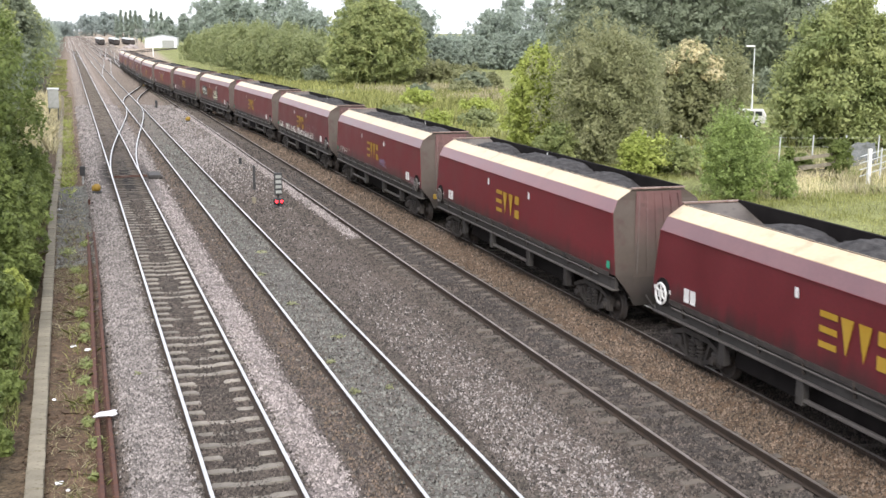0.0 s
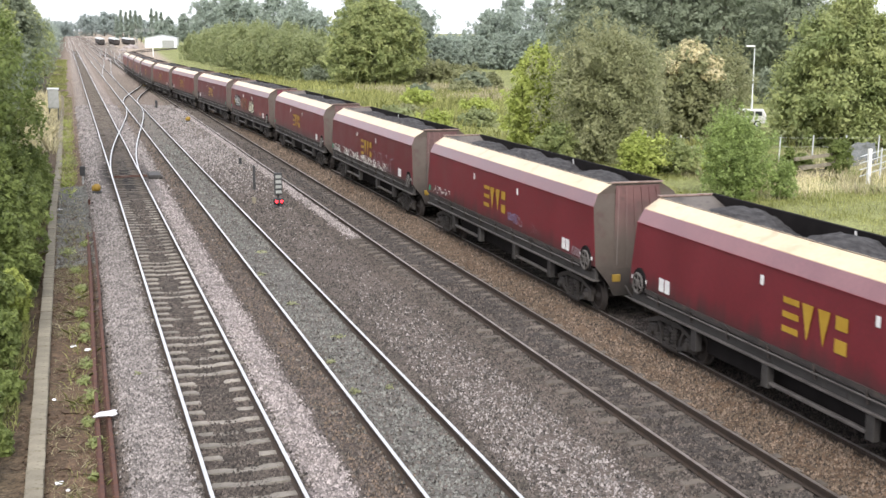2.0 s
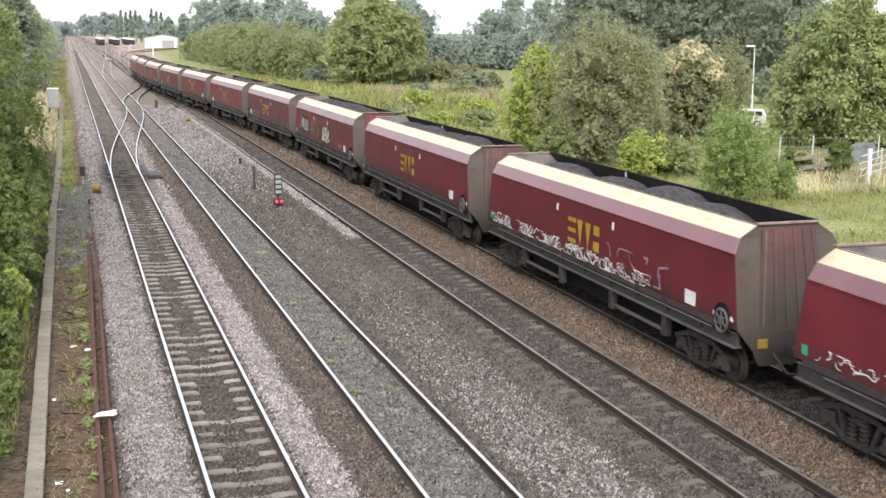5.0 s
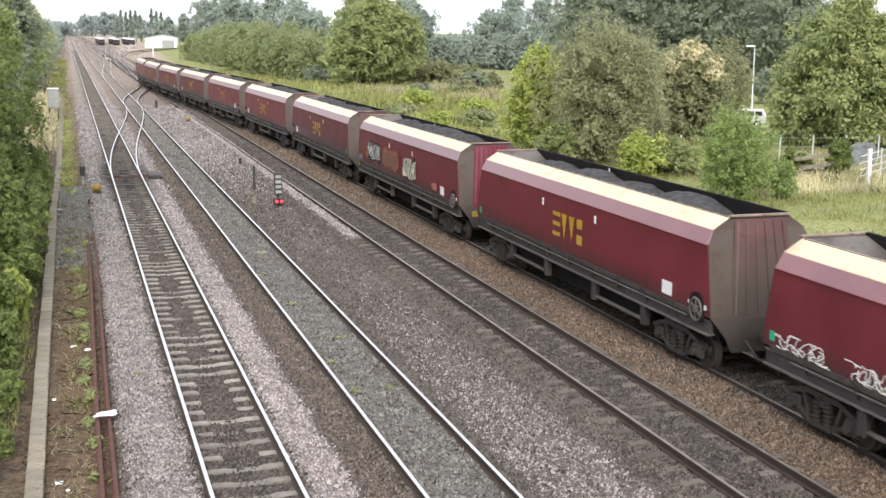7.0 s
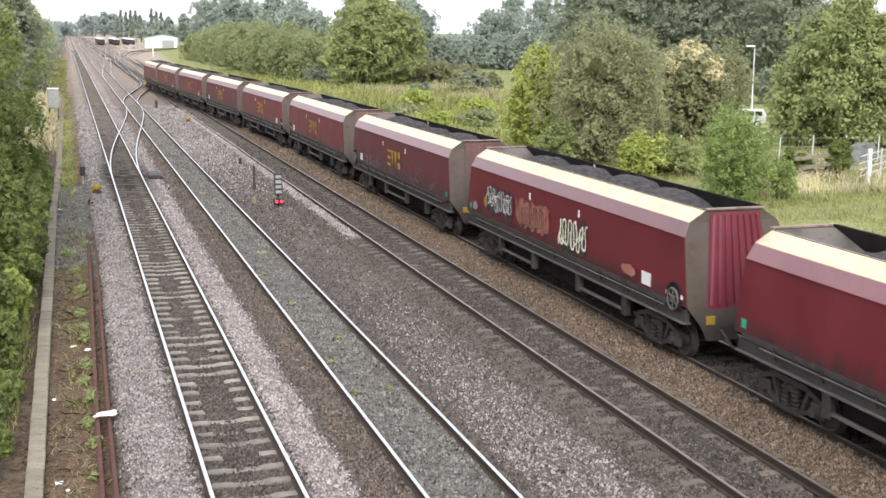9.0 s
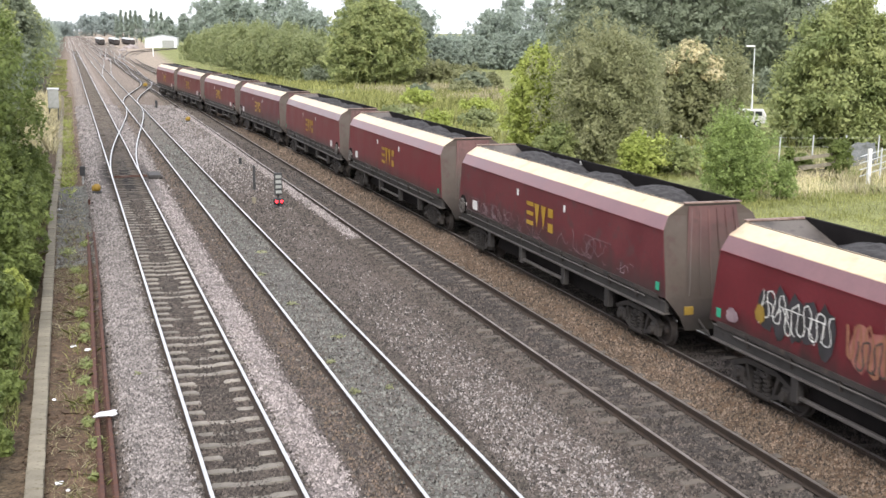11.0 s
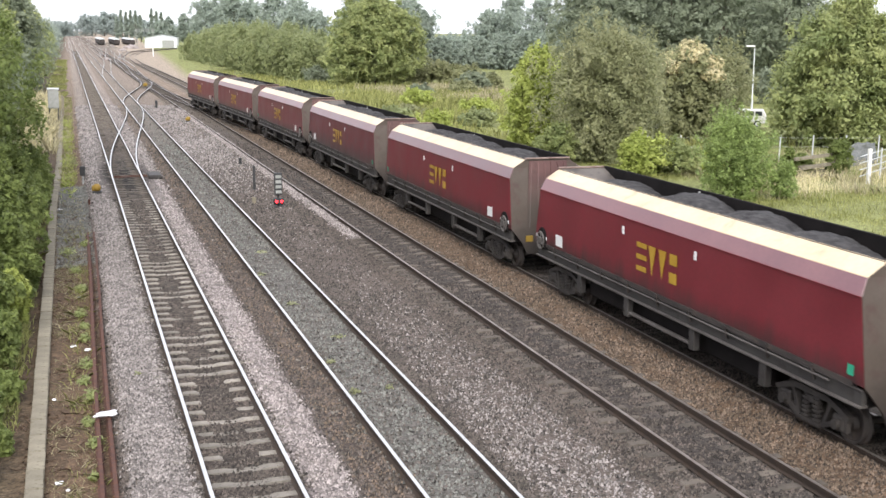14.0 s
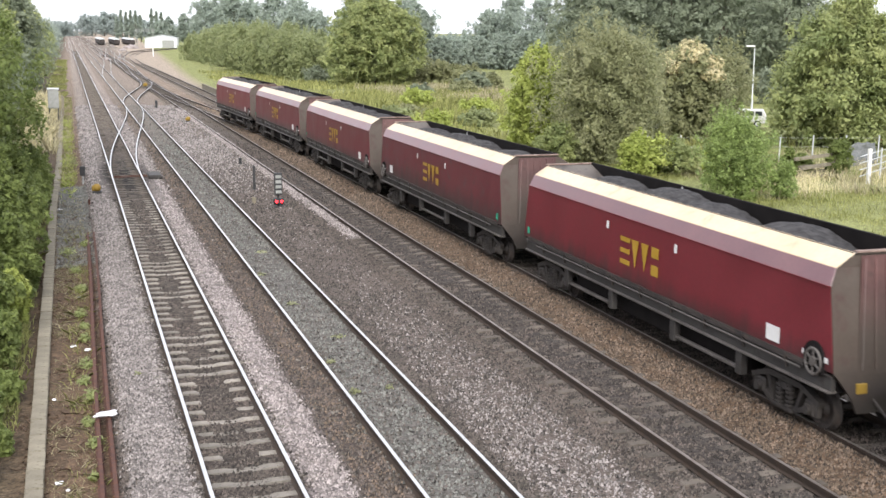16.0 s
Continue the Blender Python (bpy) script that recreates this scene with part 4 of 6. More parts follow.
def make_wagon(k, near, label, emblem=True, ribbed=0, double=False, white_wheel=False, dull=False, art=()):
    """One bogie coal hopper. near: its brake wheel and plate are at the end that leads."""
    ob = thing("hopper_wagon", Matrix.Identity(4), label, "freight wagon", "wagons of the coal train")
    for nm in ("a", "b"):
        put("hopper_side", ("dull_side_" if dull else "hopper_side_") + nm, ob, None, "faded grimy hopper side" if dull else "maroon folded hopper side")
    put("top_sheet", "top_sheet_a", ob, None, "sloping cream top sheet")
    put("top_sheet", "top_sheet_b", ob, None, "sloping cream top sheet")
    put("shoulder_sheet", "shoulder_a", ob, None, "maroon shoulder sheet with painted sky sheen")
    put("shoulder_sheet", "shoulder_b", ob, None, "maroon shoulder sheet with painted sky sheen")
    put("end_sheet", "end_near", ob, None, "grimy brown end sheet")
    put("end_sheet", "end_far", ob, None, "grimy brown end sheet")
    for nm in ("near", "far"):
        put("end_panel", "panel_%s_%d" % (nm, ribbed), ob, None, "ribbed bright maroon end panel" if ribbed else "dusty maroon end panel")
    if ribbed:
        for e in (-1, 1):
            for i in range(8):
                part("rib", end_rib(e, i / 7), M["end_bright"], ob, "upright maroon rib")
    else:
        for e in (-1, 1):
            for i in range(6):
                put("rib", "thin_rib_%d_%d" % (e, i), ob, None, "shallow upright rib")
    for e in (-1, 1):
        put("end_rim", "end_rim_%d" % e, ob, None, "scuffed pale rim")
        put("inner_end_slope", "end_slope_%d" % e, ob, None, "dusty brown inner end slope")
    put("stay_tab", "stay_tab", ob, pose(0, -1.7 if k == 1 else 1.7, 0), "small white tab on the inner wall")
    if k in (1, 2, 4, 5, 7, 10):
        put("marker_patch", "patch", ob, None, "worn yellow marker patch")
    put("inner_wall", "liner", ob, None, "coal-blackened inner wall")
    coal = put("coal_load", coal_mesh(k + 20), ob, None, "heaped black coal")
    put("skirt", "skirt", ob, None, "blackened lower side band")
    put("sole_bar", "sole_a", ob)
    put("sole_bar", "sole_b", ob)
    for nm in ("a", "b"):
        put("air_pipe", "pipe_" + nm, ob, None, "dusty grey air pipes")
        put("sole_bar_flange", "lip_" + nm, ob, None, "flange with its edge highlight painted pale grey")
        for bay in ("near_", "far_") if near else ("mid_",):
            put("lower_rail", "rail_" + bay + nm, ob)
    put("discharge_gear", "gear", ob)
    put("coupler", "coupler_near", ob)
    put("coupler", "coupler_far", ob)
    for y in (-6.1, 6.1):
        bg_ = put("bogie", "bolster", ob, pose(0, y, 0))
        put("side_frame", "bogie_side_a", bg_)
        put("side_frame", "bogie_side_b", bg_)
        for d in (-0.88, 0.88):
            ws = put("wheelset", "wheelset", ob, pose(0, y + d, 0.42))
            put("wheel", "wheel_a", ws)
            put("wheel", "wheel_b", ws)
            CARRIED.append((ws, y + d))
    e = -1 if near else 1
    put("recess", "recess", ob, pose(0, e * 7.35, 0), "black plate painting the shade of the brake-wheel recess")
    put("brake_wheel", "wheel_white" if white_wheel else "wheel_dark", ob, pose(-0.02, e * 7.38, 1.52), "white brake handwheel" if white_wheel else "brake handwheel")
    for d in (-0.36, 0.36):
        put("wheel_tab", "wheel_tab", ob, pose(-0.004, e * 7.38 + d, 1.62), "small white tab beside the brake wheel")
    put("data_plate", "plate_half" if double else "plate", ob, pose(0, e * 6.0 + 0.07, 0), "white data plate")
    put("data_plate", "green", ob, pose(0, -e * 7.55, 0), "small green plate")
    for y in ((-2.1, 2.1) if k == 1 else (-1.85, 1.85)):
        put("tab_plate", "tab", ob, pose(0, y + 0.07, 0), "small white plate")
    if emblem:
        for i in range(sum(len(group) for group in EMBLEM)):
            put("emblem_shape", "emblem_%d" % i, ob, pose(0, 0.07, 0), "gold painted shape")
    for i, (material, shape) in enumerate(art):
        bm = flat(shape, -1.338 - 0.003 * i, 0.003)
        tagged(part("graffiti", bm, M[material], ob, "illegible sprayed strokes"), kind="stuff")
    return ob


def make_train():
    wagon_parts()
    plain = "loaded maroon coal hopper with gold emblem shapes"
    row = scribble
    spec = [
        (-1, 0, plain + ", white brake wheel", dict(double=True, white_wheel=True)),
        (0, 0, plain + ", paired white plates", dict(double=True)),
        (1, 1, "maroon coal hopper with faint scrawls along its lower side", dict(double=True, art=[("spray_white", row(3, 4.9, 7.2, 1.55, 1.8, 9, 0.012)), ("spray_blue", loops(4, -2.1, -1.2, 1.66, 1.98, 4, 0.018)), ("spray_pale", row(5, -2.5, -2.2, 1.66, 1.9, 4, 0.012)), ("spray_pale", [blob(60 + i, -3.3 - 0.09 * (i % 8), 1.62 + 0.11 * (i // 8) + 0.03 * (i % 3), 0.014, 0.016, 6) for i in range(20)]), ("spray_pale", loops(47, -7.0, -6.4, 1.5, 1.75, 4, 0.014))])),
        (2, 1, "maroon coal hopper with white scrawls along its lower side", dict(art=[("spray_white", [q for i, c in enumerate((6.95, 6.2, 4.5, 4.0, 2.7, 2.2, 0.9, 0.3, -0.5, -1.6, -2.3, -3.4)) for q in row(70 + i, c - 0.3, c + 0.3, 1.46, 1.80, 6, 0.013) + row(90 + i, c - 0.35, c + 0.35, 1.5, 1.72, 5, 0.010)]), ("spray_pale", row(8, -5.0, -1.5, 1.6, 2.2, 9, 0.03))])),
        (3, 1, plain + ", square white plate", dict()),
        (4, 1, "maroon coal hopper with three large sprayed pieces and ribbed end", dict(emblem=False, ribbed=1, art=[
            ("spray_black", bubbles(1, 3.45, 5.95, 1.74, 2.54, 5, 1.35)), ("spray_pink", bubbles(2, 0.4, 2.9, 1.70, 2.44, 5, 1.25)), ("spray_black", bubbles(6, -2.3, -0.5, 1.60, 2.40, 4, 1.3)),
            ("spray_white", loops(11, 3.45, 5.95, 1.76, 2.56, 6, 0.012)), ("spray_white", row(41, 3.7, 5.7, 1.8, 2.3, 7, 0.010)), ("spray_brown", loops(12, 0.3, 3.1, 1.66, 2.58, 8, 0.034)), ("end_red", loops(42, 0.5, 2.8, 1.7, 2.4, 7, 0.020)),
            ("spray_cream", loops(13, -2.4, -0.45, 1.58, 2.48, 5, 0.030)), ("spray_cream", row(43, -2.1, -0.7, 1.65, 2.1, 6, 0.022)),
            ("yellow", [blob(9, 5.9, 2.0, 0.2, 0.22)]), ("spray_pink", [blob(10, -5.0, 1.75, 0.42, 0.16)]), ("spray_pale", [blob(14, 6.95, 1.72, 0.26, 0.17)])])),
        (5, 0, "grimy maroon coal hopper with faded scrawls, gold emblem", dict(dull=True, art=[("spray_faint", row(16, 0.3, 6.8, 1.5, 1.95, 40, 0.014)), ("spray_pale", row(21, 2.6, 5.8, 1.55, 1.9, 14, 0.010)), ("spray_faint", row(17, -4.8, -2.0, 1.6, 2.2, 14, 0.016)), ("spray_pale", row(18, -6.2, -5.4, 1.6, 1.9, 4, 0.010))])),
        (6, 0, plain + ", heaped load", dict()),
        (7, 1, plain + ", square white plate", dict()),
        (8, 0, plain + ", grimy sides", dict(dull=True)),
        (9, 1, plain, dict()),
        (10, 1, plain, dict()),
        (11, 1, "last maroon coal hopper of the loaded train", dict()),
    ]
    return [(k, make_wagon(k, near, label, **more)) for k, near, label, more in spec]


TRAIN = make_train()


def motions():
    """The train rolls steadily towards the bridge; its wheelsets turn."""
    for k, ob in TRAIN:
        rows = []
        for i in range(33):
            t = i * 0.5
            y = 28.1 + 7.5 + PITCH_OF_WAGONS * k - travelled(t)
            slope = (train_x(y + 6) - train_x(y - 6)) / 12
            x = (train_x(y + 6) + train_x(y - 6)) / 2
            rows.append((t, pose(x, y, 0, 0, 0, -math.degrees(math.atan(slope)))))
        walk(ob, rows)
    for ob, d in CARRIED:
        walk(ob, [(i / 15, pose(0, d, 0.42, math.degrees(travelled(i / 15) / 0.42) % 360, 0, 0)) for i in range(241)])


# ---- trees and shrubs ----
def leaves(rng, centre, radii, count, size, droop=0.0, shell=0.55, aspect=1.7, sides=3):
    """Single pointed leaves in an egg-shaped clump, facing up and outwards at random."""
    d = rng.normal(size=(count, 3))
    d /= np.linalg.norm(d, axis=1)[:, None]
    r = shell + (1 - shell) * rng.random(count) ** 0.6
    c = np.asarray(centre) + d * r[:, None] * np.asarray(radii)
    nrm = d * 0.75 + rng.normal(size=(count, 3)) * 0.32 + np.array([0, 0, 0.55])
    nrm /= np.linalg.norm(nrm, axis=1)[:, None]
    up = rng.normal(size=(count, 3)) + np.array([0, 0, -droop])
    t = up - nrm * np.sum(up * nrm, axis=1)[:, None]
    t /= np.linalg.norm(t, axis=1)[:, None]
    b = np.cross(nrm, t)
    s = (size * rng.uniform(0.55, 1.35, count))[:, None]
    if sides == 3:
        return np.stack([c - t * s * aspect * 0.35 + b * s * 0.5, c + t * s * aspect * 0.65, c - t * s * aspect * 0.35 - b * s * 0.5], axis=1)
    return np.stack([c - t * s * aspect * 0.5, c + b * s * 0.42 + nrm * s * 0.1, c + t * s * aspect * 0.5, c - b * s * 0.42 + nrm * s * 0.1], axis=1)


def lobe_clumps(rng, centre, radii, count, size, droop, number, small=1.0):
    """A lobe of a crown: many small leafy clumps on its outside, a thin filling within."""
    out = [leaves(rng, centre, np.asarray(radii) * 0.8, int(count * 0.22), size * 1.25, droop, 0.4)]
    d = rng.normal(size=(number, 3)) + np.array([0, 0, 0.25])
    d /= np.linalg.norm(d, axis=1)[:, None]
    each = max(int(count * 0.78 / number), 6)
    for k in range(number):
        f = rng.uniform(0.72, 1.08)
        g = rng.uniform(0.24, 0.42) * small
        c = np.asarray(centre) + d[k] * np.asarray(radii) * f
        out.append(leaves(rng, c, np.asarray(radii) * np.array([g, g, g * 0.72]), each, size, droop, 0.25))
    return out


def limb(bm, a, b, r0, r1, rnd, bends=3):
    p = Vector(a)
    for i in range(bends):
        f = (i + 1) / bends
        q = Vector(a).lerp(Vector(b), f) + (Vector((rnd.uniform(-1, 1), rnd.uniform(-1, 1), 0)) * (Vector(b) - Vector(a)).length * 0.06 if i < bends - 1 else Vector())
        rod(bm, p, q, r0 + (r1 - r0) * i / bends, r0 + (r1 - r0) * f, 7)
        p = q


FULLER, FINER = 1.5, 0.84


def tree(name, x, y, h, w, leaf, label, category="tree", lobes=14, count=7000, size=0.3, trunk=0.18, droop=0.0, group="", seed=0, slim=1.0, tip=None, base=None, wild=4, reach=0.95, taper=0.0, clumps=16):
    """A tapered trunk with limbs and a crown of leaf-covered lobes of uneven size."""
    count, size = int(count * FULLER), size * FINER
    rnd = random.Random(seed * 31 + int(x * 7) + int(y * 3))
    rng = np.random.default_rng(seed * 17 + int(abs(x) * 11) + int(y * 5))
    ob = thing(name, Matrix.Translation((x, y, ground_z(x, y) if base is None else base)), label, category, group)
    bm = bmesh.new()
    z0 = h * trunk
    r = max(0.05, h * 0.018)
    limb(bm, (0, 0, -0.15), (0, 0, h * 0.7), r, r * 0.4, rnd, 4)
    blades = []
    spots = []
    for i in range(lobes):
        f = (i + 0.5) / lobes
        z = z0 + (h - z0) * (0.10 + 0.80 * f)
        spread = math.sin(math.pi * min(max(f * 0.80 + 0.17, 0), 1)) ** 0.7 * (1 - taper * f)
        a = i * 2.4 + rnd.uniform(-0.4, 0.4)
        ra = w * 0.5 * spread * (rnd.uniform(0.30, 0.72) if i < lobes - 1 else 0.05)
        lr = w * (0.17 + 0.10 * rnd.random()) * (0.65 + 0.45 * spread)
        c = (ra * math.cos(a), ra * math.sin(a), min(z, h - lr * slim * 0.8))
        spots.append(c)
        blades += lobe_clumps(rng, c, (lr, lr, lr * slim * rnd.uniform(0.75, 1.0)), count // lobes, size, droop, clumps, (16 / clumps) ** 0.5)
        # outlying sprays that break the outline
        for _ in range(wild):
            dd = Vector((rnd.gauss(0, 1), rnd.gauss(0, 1), rnd.gauss(0.35, 1))).normalized()
            far = lr * reach * rnd.uniform(0.8, 1.15)
            c2 = (c[0] + dd.x * far, c[1] + dd.y * far, max(c[2] + dd.z * far * slim, z0 * 0.6))
            blades.append(leaves(rng, c2, (lr * 0.26, lr * 0.26, lr * (0.32 + 0.25 * rnd.random())), max(count // lobes // (6 + wild), 12), size, droop, 0.1))
        if i % 2 == 0:
            limb(bm, (0, 0, min(c[2] * 0.6, h * 0.6)), c, r * 0.45, r * 0.1, rnd)
    part("trunk", bm, M["bark"], ob)
    part("crown", poly_mesh("crown", np.concatenate(blades), M[leaf], 3), None, ob)
    if tip:
        top = [leaves(rng, (c[0] * 1.15, c[1] * 1.15, c[2] + w * 0.2), (w * 0.17, w * 0.17, w * 0.10), count // lobes // 2, size, 0) for c in spots if c[2] > h * 0.5]
        part("blossom", poly_mesh("blossom", np.concatenate(top), M[tip], 3), None, ob, "pale yellow flowering tips")
    return ob


def make_trees():
    rnd = random.Random(5)
    # scrubby willows along the line, far off
    for i, (x, y, h, w) in enumerate([(33, 325, 6.3, 9), (34.5, 306, 7.2, 10), (34.5, 287, 7.8, 10), (35, 268, 8.2, 11), (35, 250, 8.4, 11), (36, 233, 8.0, 11), (38.5, 219, 7.4, 10), (41, 210, 6.6, 9), (40, 268, 9.0, 12), (43, 243, 8.6, 11), (45.5, 228, 7.2, 10)]):
        tree("willow_shrub", x, y, h, w, "leaf_willow", "round grey-green willow scrub beside the line", "shrub", 18, 9000, 0.27, 0.02, 0.4, "willow scrub", i, 1.35, wild=10, reach=1.1, clumps=30)
    # broad tree in the middle distance
    tree("broadleaf_tree", 47.5, 190, 14.0, 15.5, "leaf_mid", "broad full-crowned green tree in the meadow", "tree", 30, 24000, 0.34, 0.05, 0.5, "", 2, clumps=22)
    # shrubs below it
    for i, (x, y, h, w) in enumerate([(54, 196, 4.6, 9), (40, 200, 2.4, 6), (59, 192, 3.6, 8), (63, 188, 3.0, 7), (57, 168, 2.6, 6), (61, 172, 2.4, 5), (52, 158, 1.7, 5), (44, 152, 1.6, 4)]):
        tree("hedge_shrub", x, y, h, w, ("leaf_olive", "leaf_dark", "leaf_olive")[i % 3], "low rounded hedge shrub in the meadow", "shrub", 9, 3000, 0.27, 0.02, 0, "meadow hedge", i)
    # belt behind the meadow
    spots = [(66, 285, 16, 11), (74, 292, 13, 12), (84.5, 288, 14.0, 6.5), (82, 300, 10, 11), (90, 290, 7.4, 9), (94, 296, 7.2, 10), (97.5, 296, 7.4, 9), (98.0, 277, 14.0, 11), (101, 270, 16.5, 13), (105, 260, 16.5, 13), (109, 250, 16, 13), (110, 240, 13, 11), (92.5, 270, 7.5, 8), (96, 263, 8, 9), (99, 256, 8.5, 9), (102, 248, 8.5, 9), (104.5, 240, 8.5, 9)]
    for i, (x, y, h, w) in enumerate(spots):
        tree("woodland_tree", x, y, h, w, "leaf_far_hazed", "haze-tinted green tree of the wood behind the meadow", "tree", 16, 6600, 0.36, 0.02, 0.2, "wood behind the meadow", i, 1.25, clumps=30)
    spots = [(91, 205, 20, 15), (95, 200, 20, 16), (90, 190, 16, 13), (101, 190, 20, 16), (108, 185, 21, 17), (112, 172, 20, 16), (117, 165, 10.5, 12), (122, 158, 9.5, 13), (127, 150, 9, 13), (131, 142, 9, 13), (133, 133, 9, 13)]
    for i, (x, y, h, w) in enumerate(spots):
        tree("woodland_tree", x, y, h, w, "leaf_dark", "tall dark green tree of the wood", "tree", 16, 6500, 0.42, 0.04, 0.2, "dark wood", i, 1.1, clumps=24)
    for i in range(12):
        x, y = 112 + i * 5.2, 236 - i * 9
        tree("woodland_tree", x, y, 20 - i * 0.45 if i < 5 else 9.5, 17, "leaf_dark", "tall tree deep in the dark wood", "tree", 12, 2600, 0.8, 0.03, 0.2, "dark wood", i + 40, 1.2, clumps=24)
    for i, (x, y, h, w) in enumerate([(70, 132, 4.2, 9), (78, 134, 4.6, 10), (86, 130, 4.5, 10), (94, 124, 4.5, 10), (60, 118, 3.4, 7), (53, 108, 3.4, 6), (48.5, 96, 3.4, 5)]):
        tree("hedge_shrub", x, y, h, w, ("leaf_dark", "leaf_olive")[i % 2], "thick hedge shrub behind the yard", "shrub", 10, 3600, 0.3, 0.02, 0, "yard hedge", i, wild=7)
    # far belt to the left
    for i in range(12):
        x, y = 52 + i * 4.6 + rnd.uniform(-2, 2), 470 - i * 9 + rnd.uniform(-15, 15)
        tree("woodland_tree", x, y, 17 + rnd.uniform(-3, 5) + (4 if i in (3, 4, 9) else 0), 17, "leaf_far_hazed", "distant tree in the wooded skyline", "tree", 14, 3800, 0.6, 0.03, 0.1, "far wood", i, 1.2, clumps=26)
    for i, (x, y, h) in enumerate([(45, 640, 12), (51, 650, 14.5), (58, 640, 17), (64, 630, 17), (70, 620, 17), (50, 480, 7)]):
        tree("woodland_tree", x, y, h, 9, "leaf_far_hazed", "distant tree in the wooded skyline", "tree", 12, 2600, 0.6, 0.03, 0.1, "far wood", i + 60, 1.2, clumps=26)
    # poplars
    for i in range(9):
        x = 30 + i * 2.9 + (4 if i > 5 else 0)
        tree("poplar", x, 780, 19 + rnd.uniform(-3, 3) + (4 if i > 5 else 0), 3.0, "leaf_far_hazed", "slender upright poplar on the skyline", "tree", 12, 1500, 0.7, 0.02, 0, "poplar row", i, 2.4)
    # hazy woods beyond the yard
    for i in range(22):
        x = -95 + i * 14 + rnd.uniform(-4, 4)
        tree("woodland_tree", x, 1500 + rnd.uniform(-80, 80), 15 + 12 * math.exp(-((x - 45) / 38) ** 2) + rnd.uniform(-3, 3), 30, "leaf_haze", "haze-tinted tree on the horizon", "tree", 10, 1900, 1.3, 0.02, 0, "horizon woods", i, 0.9, clumps=24)
    # shrubs on the bank beside the train
    tree("maple_shrub", 32.3, 81, 7.0, 5.6, "leaf_bright", "bright yellow-green young maple beside the line", "shrub", 22, 8000, 0.18, 0.05, 0.3, "", 3, 1.4, wild=14, reach=1.3, taper=0.6)
    tree("sallow_shrub", 34.5, 74, 8.2, 7.6, "leaf_olive", "large olive-grey sallow bush beside the line", "shrub", 30, 20000, 0.15, 0.03, 0.2, "", 4, 1.3, wild=18, reach=1.45)
    tree("sallow_shrub", 39.5, 82, 8.4, 6.0, "leaf_olive", "tall sallow bush behind the bank", "shrub", 20, 12000, 0.18, 0.03, 0.2, "", 6, 1.2, wild=12, reach=1.2)
    tree("elder_shrub", 46.2, 84, 7.2, 6.2, "leaf_olive", "elder bush with pale yellow flowering top", "shrub", 18, 9500, 0.19, 0.04, 0.1, "", 5, 1.2, "leaf_yellow", wild=14, reach=1.3)
    tree("birch_sapling", 53, 90, 7.8, 4.2, "leaf_olive", "thin open young birch", "tree", 15, 2300, 0.17, 0.1, 0.2, "", 8, 1.6, wild=12, reach=1.5)
    tree("robinia_shrub", 33.1, 55, 4.4, 3.7, "leaf_feather", "soft feathery green shrub beside the line", "shrub", 26, 13000, 0.085, 0.02, 0.2, "", 7, 1.3, wild=18, reach=1.45)
    tree("robinia_shrub", 35.8, 54.5, 1.9, 1.7, "leaf_feather", "small feathery green shrub in the grass", "shrub", 10, 2200, 0.1, 0.02, 0.2, "", 17, 1.1, wild=12, reach=1.4)
    for i, (x, y, h, w) in enumerate([(33, 66, 2.4, 3.4), (35.5, 66, 2.1, 3.0), (30.5, 73, 2.4, 3.0), (37.5, 63.5, 1.8, 2.4), (28, 92, 2.2, 3.4)]):
        tree("bramble", x, y, h, w, "leaf_mid" if i in (1, 2) else "leaf_bright", "low yellow-green bramble clump", "shrub", 10, 3600, 0.14, 0.02, 0.1, "brambles on the bank", i, wild=8, reach=1.2)
    for i, (x, y, h, w) in enumerate([(37, 128, 2.2, 4), (30, 112, 1.2, 4), (33, 118, 1.0, 4), (41, 120, 1.4, 5), (36, 105, 1.4, 4), (43, 108, 1.6, 5), (27, 100, 1.2, 3)]):
        tree("meadow_shrub", x, y, h, w, ("leaf_bright", "leaf_willow", "leaf_olive")[i % 3], "low shrub among tall meadow grass", "shrub", 8, 2200, 0.26, 0.02, 0, "meadow shrubs", i)
    # large tree above the yard fence
    tree("broadleaf_tree", 57.6, 80, 10.7, 13.0, "leaf_mid", "large spreading green tree above the yard fence", "tree", 40, 38000, 0.22, 0.09, 0.5, "", 9, wild=9, reach=1.15, taper=0.8)
    tree("broadleaf_tree", 67.5, 82, 8.0, 9, "leaf_mid", "second green tree behind the fence", "tree", 20, 9000, 0.36, 0.09, 0.5, "", 10)
    # trees and bushes along the near side
    spots = [(-4.8, 43, 9.5, 6.4, "leaf_hedge"), (-4.7, 50, 10.5, 6.4, "leaf_hedge"), (-4.9, 57, 11.0, 6.4, "leaf_hedge"), (-5.6, 65, 11.5, 6.6, "leaf_mid"), (-6.4, 75, 11.5, 7.0, "leaf_dark"), (-8.2, 89, 10.5, 8.0, "leaf_mid"), (-8.6, 106, 11, 8.6, "leaf_dark"),
             (-8.0, 127, 11, 8.4, "leaf_mid"), (-6.0, 150, 12.8, 8.4, "leaf_dark"), (-6.6, 175, 13, 9, "leaf_mid"), (-7.4, 205, 13, 10, "leaf_mid"), (-6.6, 245, 11, 10, "leaf_mid"), (-6.8, 300, 11, 11, "leaf_far_hazed"), (-8.0, 380, 11, 13, "leaf_far_hazed"), (-9.5, 480, 11, 16, "leaf_far_hazed")]
